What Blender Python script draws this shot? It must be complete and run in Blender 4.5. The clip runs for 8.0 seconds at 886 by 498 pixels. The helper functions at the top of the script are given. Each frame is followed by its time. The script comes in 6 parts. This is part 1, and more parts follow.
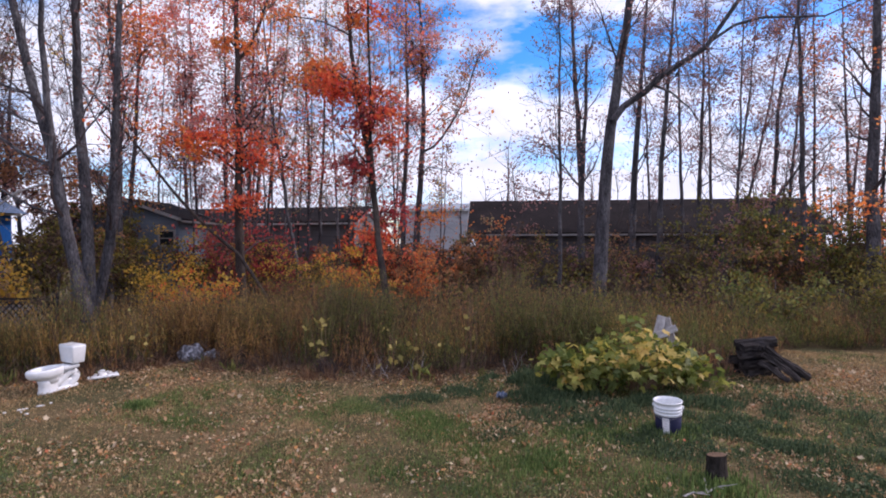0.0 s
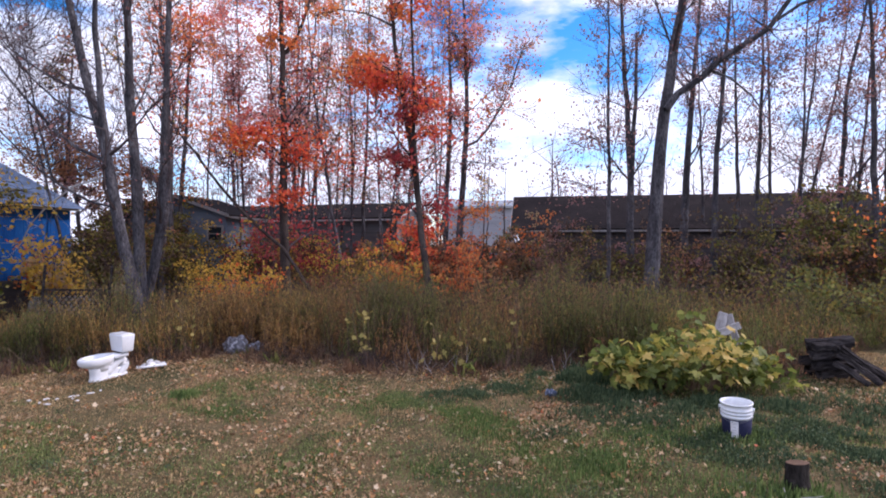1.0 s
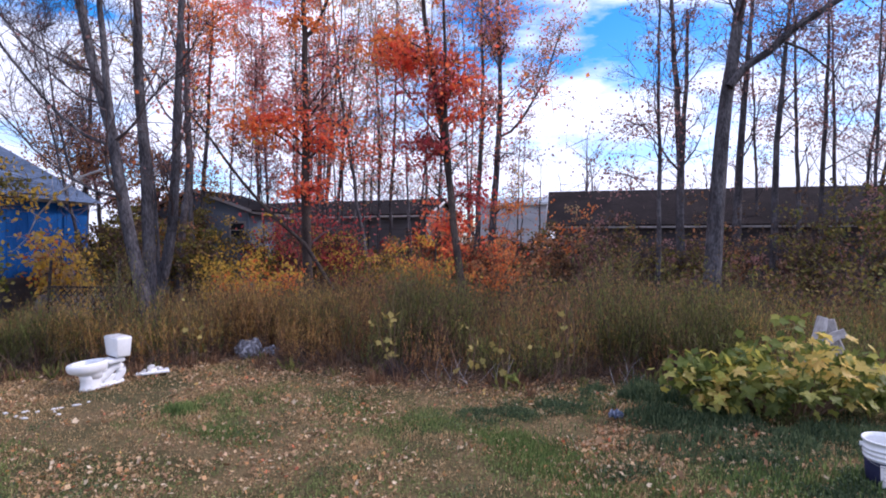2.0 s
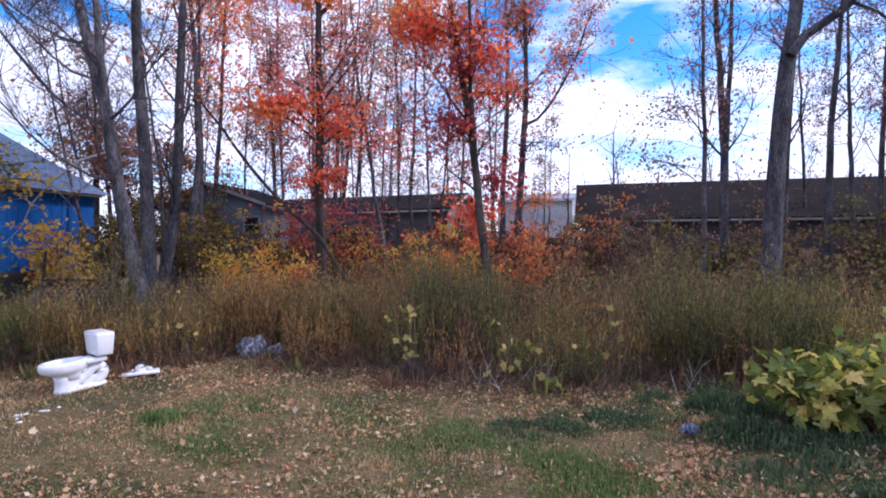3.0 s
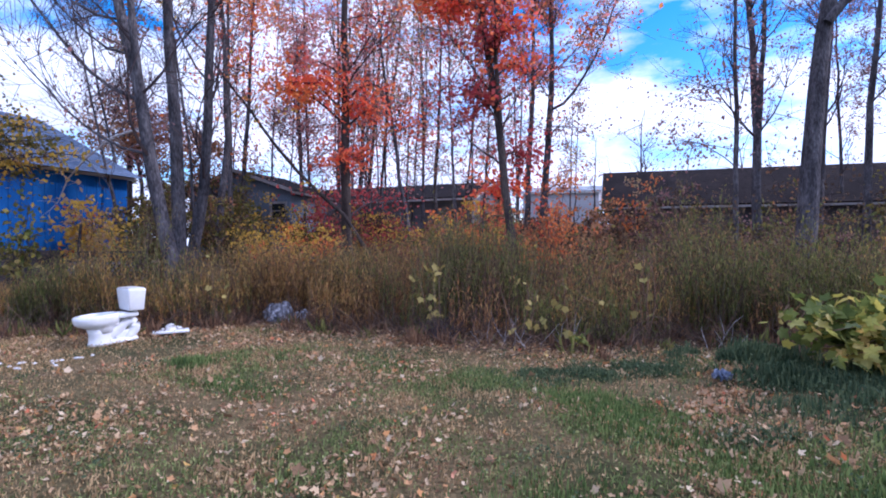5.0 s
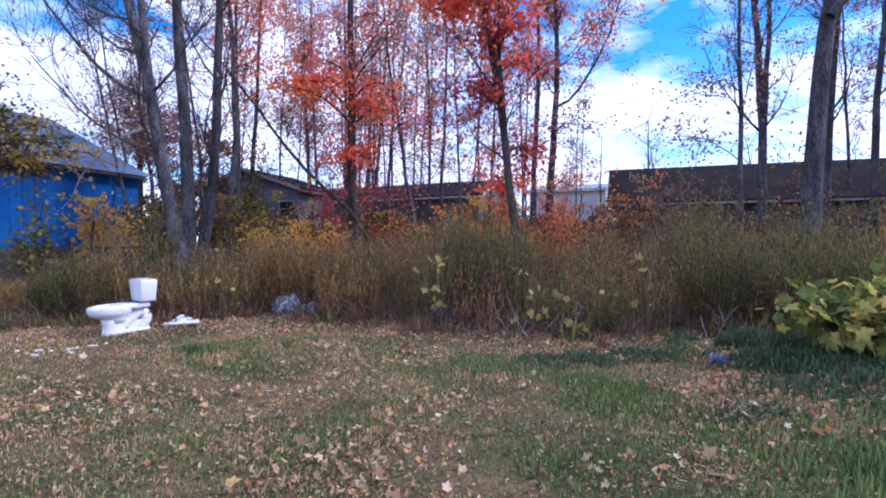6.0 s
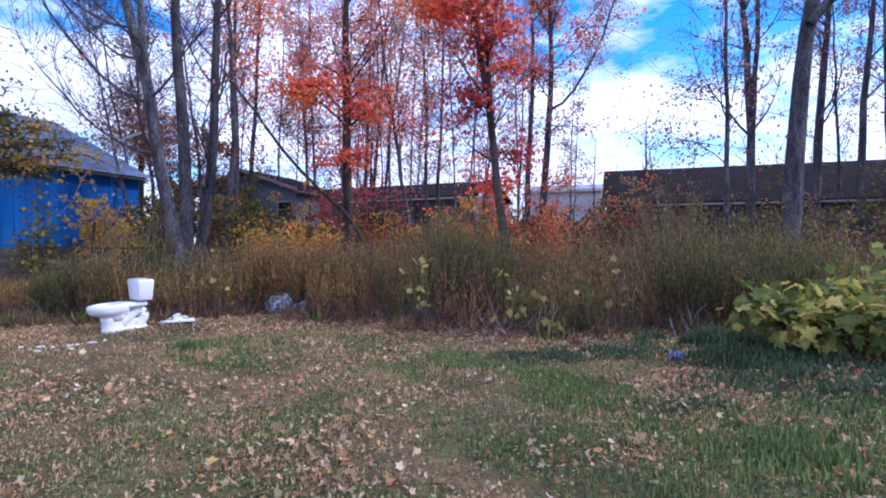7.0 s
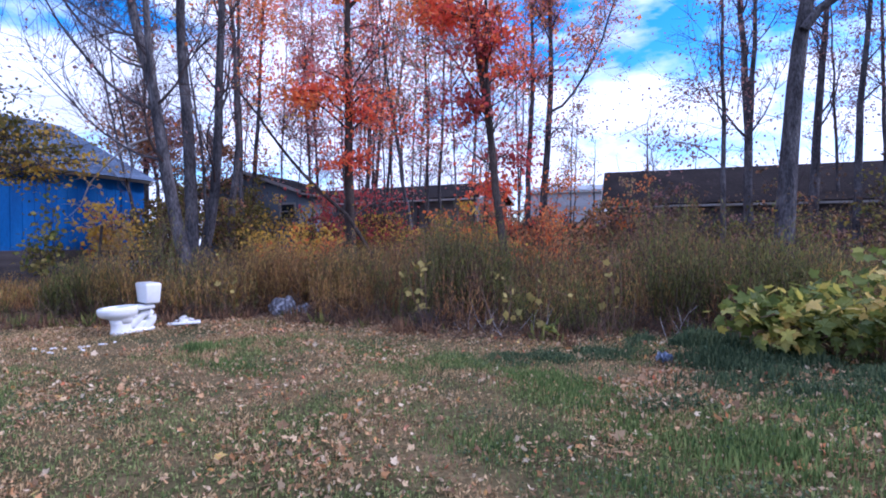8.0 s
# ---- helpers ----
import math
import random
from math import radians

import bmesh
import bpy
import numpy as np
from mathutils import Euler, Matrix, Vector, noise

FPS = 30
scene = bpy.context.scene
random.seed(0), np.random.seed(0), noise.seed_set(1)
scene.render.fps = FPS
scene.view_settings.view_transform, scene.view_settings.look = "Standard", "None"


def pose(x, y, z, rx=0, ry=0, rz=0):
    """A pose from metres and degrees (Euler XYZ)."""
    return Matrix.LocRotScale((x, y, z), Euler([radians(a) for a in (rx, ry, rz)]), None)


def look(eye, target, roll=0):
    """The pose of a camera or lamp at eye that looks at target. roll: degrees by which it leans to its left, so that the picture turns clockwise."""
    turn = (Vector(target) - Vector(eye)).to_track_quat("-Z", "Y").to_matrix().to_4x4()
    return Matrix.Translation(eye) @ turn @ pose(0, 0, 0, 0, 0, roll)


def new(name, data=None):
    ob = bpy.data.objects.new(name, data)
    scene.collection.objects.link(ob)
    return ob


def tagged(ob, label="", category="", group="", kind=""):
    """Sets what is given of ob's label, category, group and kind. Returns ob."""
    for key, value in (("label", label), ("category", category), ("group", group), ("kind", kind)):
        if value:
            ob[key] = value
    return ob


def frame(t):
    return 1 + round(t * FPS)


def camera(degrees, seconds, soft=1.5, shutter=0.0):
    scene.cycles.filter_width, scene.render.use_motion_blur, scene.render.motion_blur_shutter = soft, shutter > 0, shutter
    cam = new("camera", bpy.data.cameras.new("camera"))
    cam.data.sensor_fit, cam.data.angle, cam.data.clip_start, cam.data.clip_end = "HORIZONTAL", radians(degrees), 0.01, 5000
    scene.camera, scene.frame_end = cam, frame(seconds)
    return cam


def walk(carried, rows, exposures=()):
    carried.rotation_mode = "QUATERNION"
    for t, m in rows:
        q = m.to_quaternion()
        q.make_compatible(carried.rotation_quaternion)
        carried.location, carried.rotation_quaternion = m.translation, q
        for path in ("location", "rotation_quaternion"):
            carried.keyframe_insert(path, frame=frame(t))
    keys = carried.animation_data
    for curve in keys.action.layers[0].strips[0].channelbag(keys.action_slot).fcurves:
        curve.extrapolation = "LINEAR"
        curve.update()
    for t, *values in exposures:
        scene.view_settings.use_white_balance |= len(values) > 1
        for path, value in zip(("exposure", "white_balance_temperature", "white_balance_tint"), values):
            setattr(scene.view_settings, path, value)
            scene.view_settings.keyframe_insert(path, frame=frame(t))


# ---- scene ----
cam = camera(78.1, 8.0, soft=1.9)
PATH = [
    (0, (0.519, 0.465, 2.356), (0.317, 2.454, 2.339), -0.1),
    (0.5, (0.505, 0.418, 2.297), (0.221, 2.397, 2.275), -0.0),
    (1, (0.425, 0.764, 2.228), (0.072, 2.732, 2.207), -0.0),
    (1.5, (0.272, 1.35, 2.19), (-0.138, 3.307, 2.17), -0.1),
    (1.7, (0.191, 1.607, 2.156), (-0.237, 3.56, 2.133), -0.1),
    (2.8, (-0.295, 3.008, 1.885), (-0.808, 4.941, 1.879), 0.1),
    (3, (-0.316, 3.145, 1.831), (-0.841, 5.075, 1.816), -0.1),
    (3.5, (-0.302, 3.332, 1.558), (-0.851, 5.256, 1.543), -0.1),
    (4, (-0.323, 3.315, 1.475), (-0.896, 5.232, 1.458), -0.2),
    (4.5, (-0.352, 3.244, 1.372), (-0.945, 5.154, 1.355), -0.1),
    (5.8, (-0.252, 3.081, 1.183), (-0.885, 4.978, 1.173), -0.1),
    (6, (-0.231, 3.057, 1.166), (-0.869, 4.953, 1.152), -0.2),
    (6.5, (-0.113, 2.934, 1.164), (-0.763, 4.825, 1.149), -0.2),
    (7, (0.12, 2.822, 1.207), (-0.525, 4.715, 1.19), -0.1),
    (7.5, (0.232, 2.724, 1.259), (-0.422, 4.614, 1.242), -0.2),
    (8, (0.259, 2.629, 1.272), (-0.396, 4.518, 1.254), -0.2),
]
walk(cam, [(t, look(eye, target, roll)) for t, eye, target, roll in PATH], exposures=[(0, -0.20, 6250, 28), (0.6, -0.05, 6150, 28), (1.7, 0.04, 5950, 28), (4.5, 0.15, 5380, 29), (8, 0.14, 5150, 30)])

# ---------------------------------------------------------------- light
SUN_AZ, SUN_EL = 72, 37
sun = new("sun", bpy.data.lights.new("sun", "SUN"))
sun.data.energy, sun.data.angle, sun.data.color = 2.7, radians(6), (1.0, 0.93, 0.84)
to_sun = Vector((math.sin(radians(SUN_AZ)) * math.cos(radians(SUN_EL)), math.cos(radians(SUN_AZ)) * math.cos(radians(SUN_EL)), math.sin(radians(SUN_EL))))
sun.matrix_world = look(to_sun * 60, (0, 0, 0))

world = bpy.data.worlds.new("sky")
scene.world = world
world.use_nodes = True
wn, wl = world.node_tree.nodes, world.node_tree.links
wn.clear()
w_out = wn.new("ShaderNodeOutputWorld")
w_sky = wn.new("ShaderNodeTexSky")
w_sky.sky_type, w_sky.sun_disc = "NISHITA", False
w_sky.sun_elevation, w_sky.sun_rotation = radians(SUN_EL), radians(SUN_AZ)
w_sky.air_density, w_sky.dust_density, w_sky.ozone_density = 1.0, 0.6, 2.0
w_bg = wn.new("ShaderNodeBackground")
w_bg.inputs["Strength"].default_value = 0.25
w_hue = wn.new("ShaderNodeHueSaturation")
w_hue.inputs["Saturation"].default_value = 1.5
w_cloud = wn.new("ShaderNodeBackground")
w_cloud.inputs["Color"].default_value = (0.86, 0.925, 1.0, 1)
w_co = wn.new("ShaderNodeTexCoord")
w_map = wn.new("ShaderNodeMapping")
w_map.inputs["Scale"].default_value = (1.0, 1.0, 2.6)
w_map.inputs["Location"].default_value = (0.35, 0.2, 0.1)
w_noise = wn.new("ShaderNodeTexNoise")
w_noise.inputs["Scale"].default_value = 3.2
w_noise.inputs["Detail"].default_value = 7
w_noise.inputs["Roughness"].default_value = 0.55
w_ramp = wn.new("ShaderNodeValToRGB")
w_ramp.color_ramp.elements[0].position, w_ramp.color_ramp.elements[1].position = 0.385, 0.495
w_mix = wn.new("ShaderNodeMixShader")
w_grey = wn.new("ShaderNodeTexNoise")
w_grey.inputs["Scale"].default_value = 5.5
w_grey.inputs["Detail"].default_value = 4
w_tone = wn.new("ShaderNodeMapRange")
w_tone.inputs["From Min"].default_value, w_tone.inputs["From Max"].default_value = 0.35, 0.62
w_tone.inputs["To Min"].default_value, w_tone.inputs["To Max"].default_value = 1.08, 1.5
wl.new(w_map.outputs["Vector"], w_grey.inputs["Vector"])
wl.new(w_grey.outputs["Fac"], w_tone.inputs["Value"])
wl.new(w_tone.outputs["Result"], w_cloud.inputs["Strength"])
wl.new(w_co.outputs["Generated"], w_map.inputs["Vector"])
wl.new(w_map.outputs["Vector"], w_noise.inputs["Vector"])
wl.new(w_noise.outputs["Fac"], w_ramp.inputs["Fac"])
wl.new(w_ramp.outputs["Color"], w_mix.inputs["Fac"])
wl.new(w_sky.outputs["Color"], w_hue.inputs["Color"])
wl.new(w_hue.outputs["Color"], w_bg.inputs["Color"])
wl.new(w_bg.outputs["Background"], w_mix.inputs[1])
wl.new(w_cloud.outputs["Background"], w_mix.inputs[2])
wl.new(w_mix.outputs["Shader"], w_out.inputs["Surface"])


# ---------------------------------------------------------------- materials
def nodes_of(name):
    m = bpy.data.materials.new(name)
    m.use_nodes = True
    n, l = m.node_tree.nodes, m.node_tree.links
    n.clear()
    out = n.new("ShaderNodeOutputMaterial")
    return m, n, l, out


def ramp_node(n, stops):
    r = n.new("ShaderNodeValToRGB")
    e = r.color_ramp.elements
    while len(e) < len(stops):
        e.new(0.5)
    for el, (p, c) in zip(e, stops):
        el.position, el.color = p, (*c, 1)
    return r


def surface(name, stops, scale=4.0, rough=0.7, bump=0.3, fine=60.0, stretch=(1, 1, 1), metal=0.0, spread=0.0, detail=6, dist=0.02, fine_dark=0.25, spec=0.5):
    """Noise-coloured surface: large stains, fine grain, relief. spread: how far single objects differ."""
    m, n, l, out = nodes_of(name)
    bs = n.new("ShaderNodeBsdfPrincipled")
    co = n.new("ShaderNodeTexCoord")
    mp = n.new("ShaderNodeMapping")
    mp.inputs["Scale"].default_value = stretch
    l.new(co.outputs["Object"], mp.inputs["Vector"])
    big, small = n.new("ShaderNodeTexNoise"), n.new("ShaderNodeTexNoise")
    big.inputs["Scale"].default_value, big.inputs["Detail"].default_value = scale, detail
    small.inputs["Scale"].default_value, small.inputs["Detail"].default_value = fine, 4
    for t in (big, small):
        l.new(mp.outputs["Vector"], t.inputs["Vector"])
    rp = ramp_node(n, stops)
    l.new(big.outputs["Fac"], rp.inputs["Fac"])
    mul = n.new("ShaderNodeMix")
    mul.data_type, mul.blend_type = "RGBA", "MULTIPLY"
    mul.inputs["Factor"].default_value = 1.0
    grain = ramp_node(n, [(0.3, (1 - fine_dark,) * 3), (0.7, (1 + fine_dark * 0.4,) * 3)])
    l.new(small.outputs["Fac"], grain.inputs["Fac"])
    l.new(rp.outputs["Color"], mul.inputs["A"])
    l.new(grain.outputs["Color"], mul.inputs["B"])
    col = mul.outputs["Result"]
    if spread:
        oi = n.new("ShaderNodeObjectInfo")
        hsv = n.new("ShaderNodeHueSaturation")
        mr = n.new("ShaderNodeMapRange")
        mr.inputs["To Min"].default_value, mr.inputs["To Max"].default_value = 1 - spread, 1 + spread
        l.new(oi.outputs["Random"], mr.inputs["Value"])
        l.new(mr.outputs["Result"], hsv.inputs["Value"])
        l.new(col, hsv.inputs["Color"])
        col = hsv.outputs["Color"]
    l.new(col, bs.inputs["Base Color"])
    bs.inputs["Roughness"].default_value, bs.inputs["Metallic"].default_value = rough, metal
    bs.inputs["Specular IOR Level"].default_value = spec
    if bump:
        bp = n.new("ShaderNodeBump")
        bp.inputs["Strength"].default_value, bp.inputs["Distance"].default_value = bump, dist
        l.new(small.outputs["Fac"], bp.inputs["Height"])
        l.new(bp.outputs["Normal"], bs.inputs["Normal"])
    l.new(bs.outputs["BSDF"], out.inputs["Surface"])
    return m


def leafy(name, stops, through_light=0.45):
    """Thin leaves: each one takes its own colour; light shines through."""
    m, n, l, out = nodes_of(name)
    geo = n.new("ShaderNodeNewGeometry")
    rp = ramp_node(n, stops)
    l.new(geo.outputs["Random Per Island"], rp.inputs["Fac"])
    col = rp.outputs["Color"]
    di, tr, mix = n.new("ShaderNodeBsdfPrincipled"), n.new("ShaderNodeBsdfTranslucent"), n.new("ShaderNodeMixShader")
    di.inputs["Roughness"].default_value = 0.65
    di.inputs["Specular IOR Level"].default_value = 0.25
    l.new(col, di.inputs["Base Color"])
    l.new(col, tr.inputs["Color"])
    mix.inputs["Fac"].default_value = through_light
    l.new(di.outputs["BSDF"], mix.inputs[1])
    l.new(tr.outputs["BSDF"], mix.inputs[2])
    l.new(mix.outputs["Shader"], out.inputs["Surface"])
    return m


M_RED = leafy("leaf_red", [(0.0, (0.7, 0.09, 0.05)), (0.35, (0.9, 0.17, 0.08)), (0.7, (0.92, 0.29, 0.1)), (1.0, (0.8, 0.13, 0.11))], 0.72)
M_CRIMSON = leafy("leaf_crimson", [(0.0, (0.36, 0.05, 0.06)), (0.5, (0.52, 0.09, 0.09)), (1.0, (0.58, 0.16, 0.12))], 0.55)
M_ORANGE = leafy("leaf_orange", [(0.0, (0.76, 0.17, 0.055)), (0.5, (0.86, 0.27, 0.075)), (1.0, (0.82, 0.37, 0.12))], 0.7)
M_YELLOW = leafy("leaf_yellow", [(0.0, (0.62, 0.38, 0.06)), (0.4, (0.8, 0.54, 0.09)), (0.75, (0.7, 0.38, 0.06)), (1.0, (0.48, 0.4, 0.09))], 0.55)
M_PINK = leafy("leaf_faded", [(0.0, (0.33, 0.155, 0.14)), (0.5, (0.46, 0.235, 0.21)), (1.0, (0.30, 0.19, 0.165))], 0.45)
M_ROSE = leafy("leaf_rose", [(0.0, (0.62, 0.20, 0.19)), (0.5, (0.76, 0.33, 0.29)), (1.0, (0.66, 0.36, 0.27))], 0.7)
M_TAN = leafy("leaf_tan", [(0.0, (0.36, 0.22, 0.12)), (0.5, (0.52, 0.34, 0.18)), (1.0, (0.44, 0.32, 0.13))], 0.5)
M_OLIVE = leafy("leaf_olive", [(0.0, (0.09, 0.09, 0.025)), (0.5, (0.18, 0.16, 0.04)), (1.0, (0.30, 0.22, 0.05))], 0.4)
M_RUSTLEAF = leafy("leaf_rust", [(0.0, (0.34, 0.15, 0.07)), (0.5, (0.50, 0.24, 0.11)), (1.0, (0.40, 0.22, 0.12))], 0.5)
M_BROWN = leafy("leaf_brown", [(0.0, (0.06, 0.04, 0.03)), (0.5, (0.12, 0.075, 0.05)), (1.0, (0.19, 0.12, 0.07))], 0.35)
M_LIME = leafy("leaf_lime", [(0.0, (0.09, 0.125, 0.03)), (0.4, (0.16, 0.20, 0.045)), (0.72, (0.28, 0.29, 0.065)), (0.9, (0.58, 0.50, 0.10)), (1.0, (0.66, 0.52, 0.13))], 0.4)
M_GOLDLEAF = leafy("leaf_gold", [(0.0, (0.26, 0.22, 0.07)), (0.5, (0.45, 0.35, 0.11)), (1.0, (0.28, 0.26, 0.08))], 0.35)
M_WEED = leafy("weed_brown", [(0.0, (0.085, 0.048, 0.032)), (0.4, (0.18, 0.102, 0.06)), (0.75, (0.285, 0.162, 0.09)), (1.0, (0.18, 0.11, 0.065))], 0.4)
M_WEEDG = leafy("weed_olive", [(0.0, (0.08, 0.104, 0.03)), (0.5, (0.165, 0.19, 0.052)), (1.0, (0.31, 0.285, 0.085))], 0.45)
M_WEEDR = leafy("weed_rust", [(0.0, (0.26, 0.125, 0.055)), (0.5, (0.47, 0.24, 0.095)), (1.0, (0.64, 0.39, 0.15))], 0.45)
M_PLUME = leafy("weed_plume", [(0.0, (0.16, 0.105, 0.06)), (0.5, (0.25, 0.17, 0.09)), (1.0, (0.22, 0.175, 0.07))], 0.4)
M_GRASS = leafy("grass_dry", [(0.0, (0.157, 0.095, 0.047)), (0.3, (0.403, 0.263, 0.125)), (0.7, (0.638, 0.459, 0.241)), (1.0, (0.280, 0.199, 0.087))], 0.3)
M_GRASSG = leafy("grass_green", [(0.0, (0.051, 0.075, 0.023)), (0.3, (0.131, 0.177, 0.052)), (0.7, (0.228, 0.279, 0.091)), (1.0, (0.388, 0.388, 0.154))], 0.35)
M_COVER = leafy("ground_cover", [(0.0, (0.027, 0.054, 0.027)), (0.5, (0.072, 0.113, 0.056)), (1.0, (0.171, 0.211, 0.099))], 0.3)
M_TUFT = leafy("grass_tuft", [(0.0, (0.05, 0.085, 0.025)), (0.5, (0.13, 0.20, 0.06)), (1.0, (0.27, 0.33, 0.11))], 0.35)
M_WEEDY = leafy("weed_golden", [(0.0, (0.3, 0.175, 0.055)), (0.5, (0.48, 0.3, 0.09)), (1.0, (0.64, 0.44, 0.14))], 0.5)
M_LITTER = leafy("leaf_litter", [(0.0, (0.16, 0.085, 0.045)), (0.3, (0.38, 0.235, 0.125)), (0.55, (0.62, 0.45, 0.265)), (0.68, (0.54, 0.26, 0.1)), (0.8, (0.44, 0.285, 0.16)), (0.88, (0.70, 0.56, 0.38)), (0.93, (0.62, 0.49, 0.33)), (0.96, (0.6, 0.16, 0.08)), (1.0, (0.64, 0.47, 0.14))], 0.25)

M_BARK = surface("bark_grey", [(0.3, (0.050, 0.047, 0.053)), (0.5, (0.103, 0.097, 0.106)), (0.72, (0.20, 0.19, 0.20))], scale=5, fine=30, stretch=(1, 1, 0.34), rough=0.95, bump=1.0, dist=0.05, fine_dark=0.6, spec=0.08)
M_BARKD = surface("bark_dark", [(0.3, (0.036, 0.029, 0.028)), (0.5, (0.066, 0.053, 0.049)), (0.72, (0.11, 0.09, 0.08))], scale=5, fine=40, stretch=(1, 1, 0.25), rough=0.9, bump=0.8, dist=0.02, fine_dark=0.4, spec=0.08)
M_STUMPBARK = surface("stump_bark", [(0.3, (0.022, 0.019, 0.018)), (0.5, (0.045, 0.038, 0.034)), (0.72, (0.085, 0.07, 0.06))], scale=9, fine=40, stretch=(1, 1, 0.3), rough=0.95, bump=1.0, dist=0.03, fine_dark=0.5, spec=0.06)
M_TWIG = surface("twig", [(0.3, (0.06, 0.045, 0.05)), (0.7, (0.12, 0.095, 0.095))], scale=3, fine=20, rough=0.85, bump=0.0, spec=0.08)
M_STEM = surface("dry_stem", [(0.3, (0.14, 0.085, 0.055)), (0.7, (0.29, 0.2, 0.14))], scale=3, fine=30, rough=0.85, bump=0.0, spec=0.08)
M_BRUSH = surface("dead_brush", [(0.3, (0.062, 0.043, 0.038)), (0.7, (0.155, 0.106, 0.082))], scale=3, fine=30, rough=0.9, bump=0.0, spec=0.05)
M_GROUND = surface("lawn_soil", [(0.30, (0.05, 0.058, 0.024)), (0.45, (0.105, 0.088, 0.042)), (0.58, (0.18, 0.128, 0.066)), (0.75, (0.10, 0.082, 0.042))], scale=0.9, fine=28, rough=0.95, bump=0.8, dist=0.04, fine_dark=0.5, spec=0.08)
M_PORC = surface("porcelain", [(0.3, (0.72, 0.74, 0.76)), (0.6, (0.82, 0.83, 0.84)), (0.85, (0.70, 0.70, 0.68))], scale=3, fine=25, rough=0.16, bump=0.02, fine_dark=0.05)
M_PORC_D = surface("porcelain_dirty", [(0.3, (0.50, 0.49, 0.47)), (0.55, (0.76, 0.76, 0.76)), (0.8, (0.62, 0.60, 0.57))], scale=7, fine=40, rough=0.3, bump=0.1, fine_dark=0.15)
M_PAILW = surface("pail_white", [(0.3, (0.72, 0.74, 0.76)), (0.7, (0.84, 0.85, 0.86))], scale=6, fine=40, rough=0.38, bump=0.03, fine_dark=0.08)
M_PAILN = surface("pail_navy", [(0.3, (0.016, 0.018, 0.045)), (0.7, (0.03, 0.032, 0.075))], scale=6, fine=40, rough=0.65, bump=0.03, fine_dark=0.15, spec=0.15)
M_WIRE = surface("grey_wire", [(0.3, (0.15, 0.15, 0.16)), (0.7, (0.34, 0.34, 0.36))], scale=8, fine=40, rough=0.5, bump=0.0, metal=0.6)
M_WIRE2 = surface("grey_print", [(0.3, (0.55, 0.50, 0.54)), (0.7, (0.64, 0.60, 0.63))], scale=8, fine=40, rough=0.6, bump=0.0)
M_ROCK = surface("mottled_stone", [(0.36, (0.06, 0.06, 0.07)), (0.5, (0.17, 0.17, 0.20)), (0.62, (0.44, 0.45, 0.50))], scale=16, fine=70, rough=0.85, bump=0.6, dist=0.02, fine_dark=0.4)
M_CHAR = surface("charred_wood", [(0.3, (0.022, 0.018, 0.018)), (0.52, (0.06, 0.052, 0.052)), (0.75, (0.17, 0.145, 0.14))], scale=9, fine=46, stretch=(0.2, 1, 1), rough=0.9, bump=1.0, dist=0.05, spread=0.3, fine_dark=0.6, spec=0.06)
M_PALE = surface("weathered_board", [(0.3, (0.34, 0.31, 0.30)), (0.6, (0.52, 0.49, 0.48)), (0.8, (0.26, 0.22, 0.20))], scale=5, fine=50, stretch=(0.3, 1, 1), rough=0.8, bump=0.4, fine_dark=0.3)
M_STUMPTOP = surface("cut_wood", [(0.3, (0.12, 0.075, 0.05)), (0.7, (0.21, 0.135, 0.09))], scale=9, fine=70, rough=0.85, bump=0.5, fine_dark=0.35, spec=0.08)
M_BLUE = surface("blue_siding", [(0.3, (0.008, 0.070, 0.26)), (0.55, (0.012, 0.110, 0.37)), (0.8, (0.03, 0.155, 0.42))], scale=1.6, fine=30, stretch=(1, 1, 0.3), rough=0.8, bump=0.12, fine_dark=0.2, spread=0.1, spec=0.15)
M_BLUEROOF = surface("blue_grey_shingle", [(0.3, (0.10, 0.145, 0.225)), (0.6, (0.155, 0.215, 0.32)), (0.8, (0.21, 0.27, 0.38))], scale=3, fine=14, rough=0.8, bump=0.3, fine_dark=0.35, spec=0.08)
M_ROOFD = surface("dark_shingle", [(0.3, (0.016, 0.0125, 0.0135)), (0.55, (0.027, 0.021, 0.0215)), (0.8, (0.045, 0.035, 0.033))], scale=0.9, fine=9, rough=0.85, bump=0.4, fine_dark=0.45, spec=0.08)
# On the long house this dark tone stands for shade below the eave.
M_SIDD = surface("dark_wall_tone", [(0.3, (0.07, 0.065, 0.07)), (0.7, (0.11, 0.10, 0.105))], scale=1.2, fine=5, stretch=(0.1, 0.1, 2), rough=0.7, bump=0.4, fine_dark=0.25, spec=0.08)
M_SIDG = surface("grey_siding", [(0.3, (0.24, 0.27, 0.30)), (0.7, (0.34, 0.37, 0.40))], scale=1.2, fine=5, stretch=(0.1, 0.1, 2), rough=0.7, bump=0.4, fine_dark=0.2)
M_SIDD2 = surface("weathered_siding", [(0.3, (0.13, 0.13, 0.14)), (0.7, (0.20, 0.20, 0.21))], scale=1.2, fine=5, stretch=(0.1, 0.1, 2), rough=0.7, bump=0.4, fine_dark=0.2, spec=0.08)
M_SIDB = surface("slate_siding", [(0.3, (0.12, 0.16, 0.21)), (0.7, (0.18, 0.22, 0.28))], scale=1.2, fine=5, stretch=(0.1, 0.1, 2), rough=0.7, bump=0.4, fine_dark=0.2)
M_PALEWALL = surface("pale_wall", [(0.3, (0.38, 0.39, 0.42)), (0.7, (0.48, 0.49, 0.53))], scale=1.0, fine=5, stretch=(0.1, 0.1, 2), rough=0.7, bump=0.3, fine_dark=0.12)
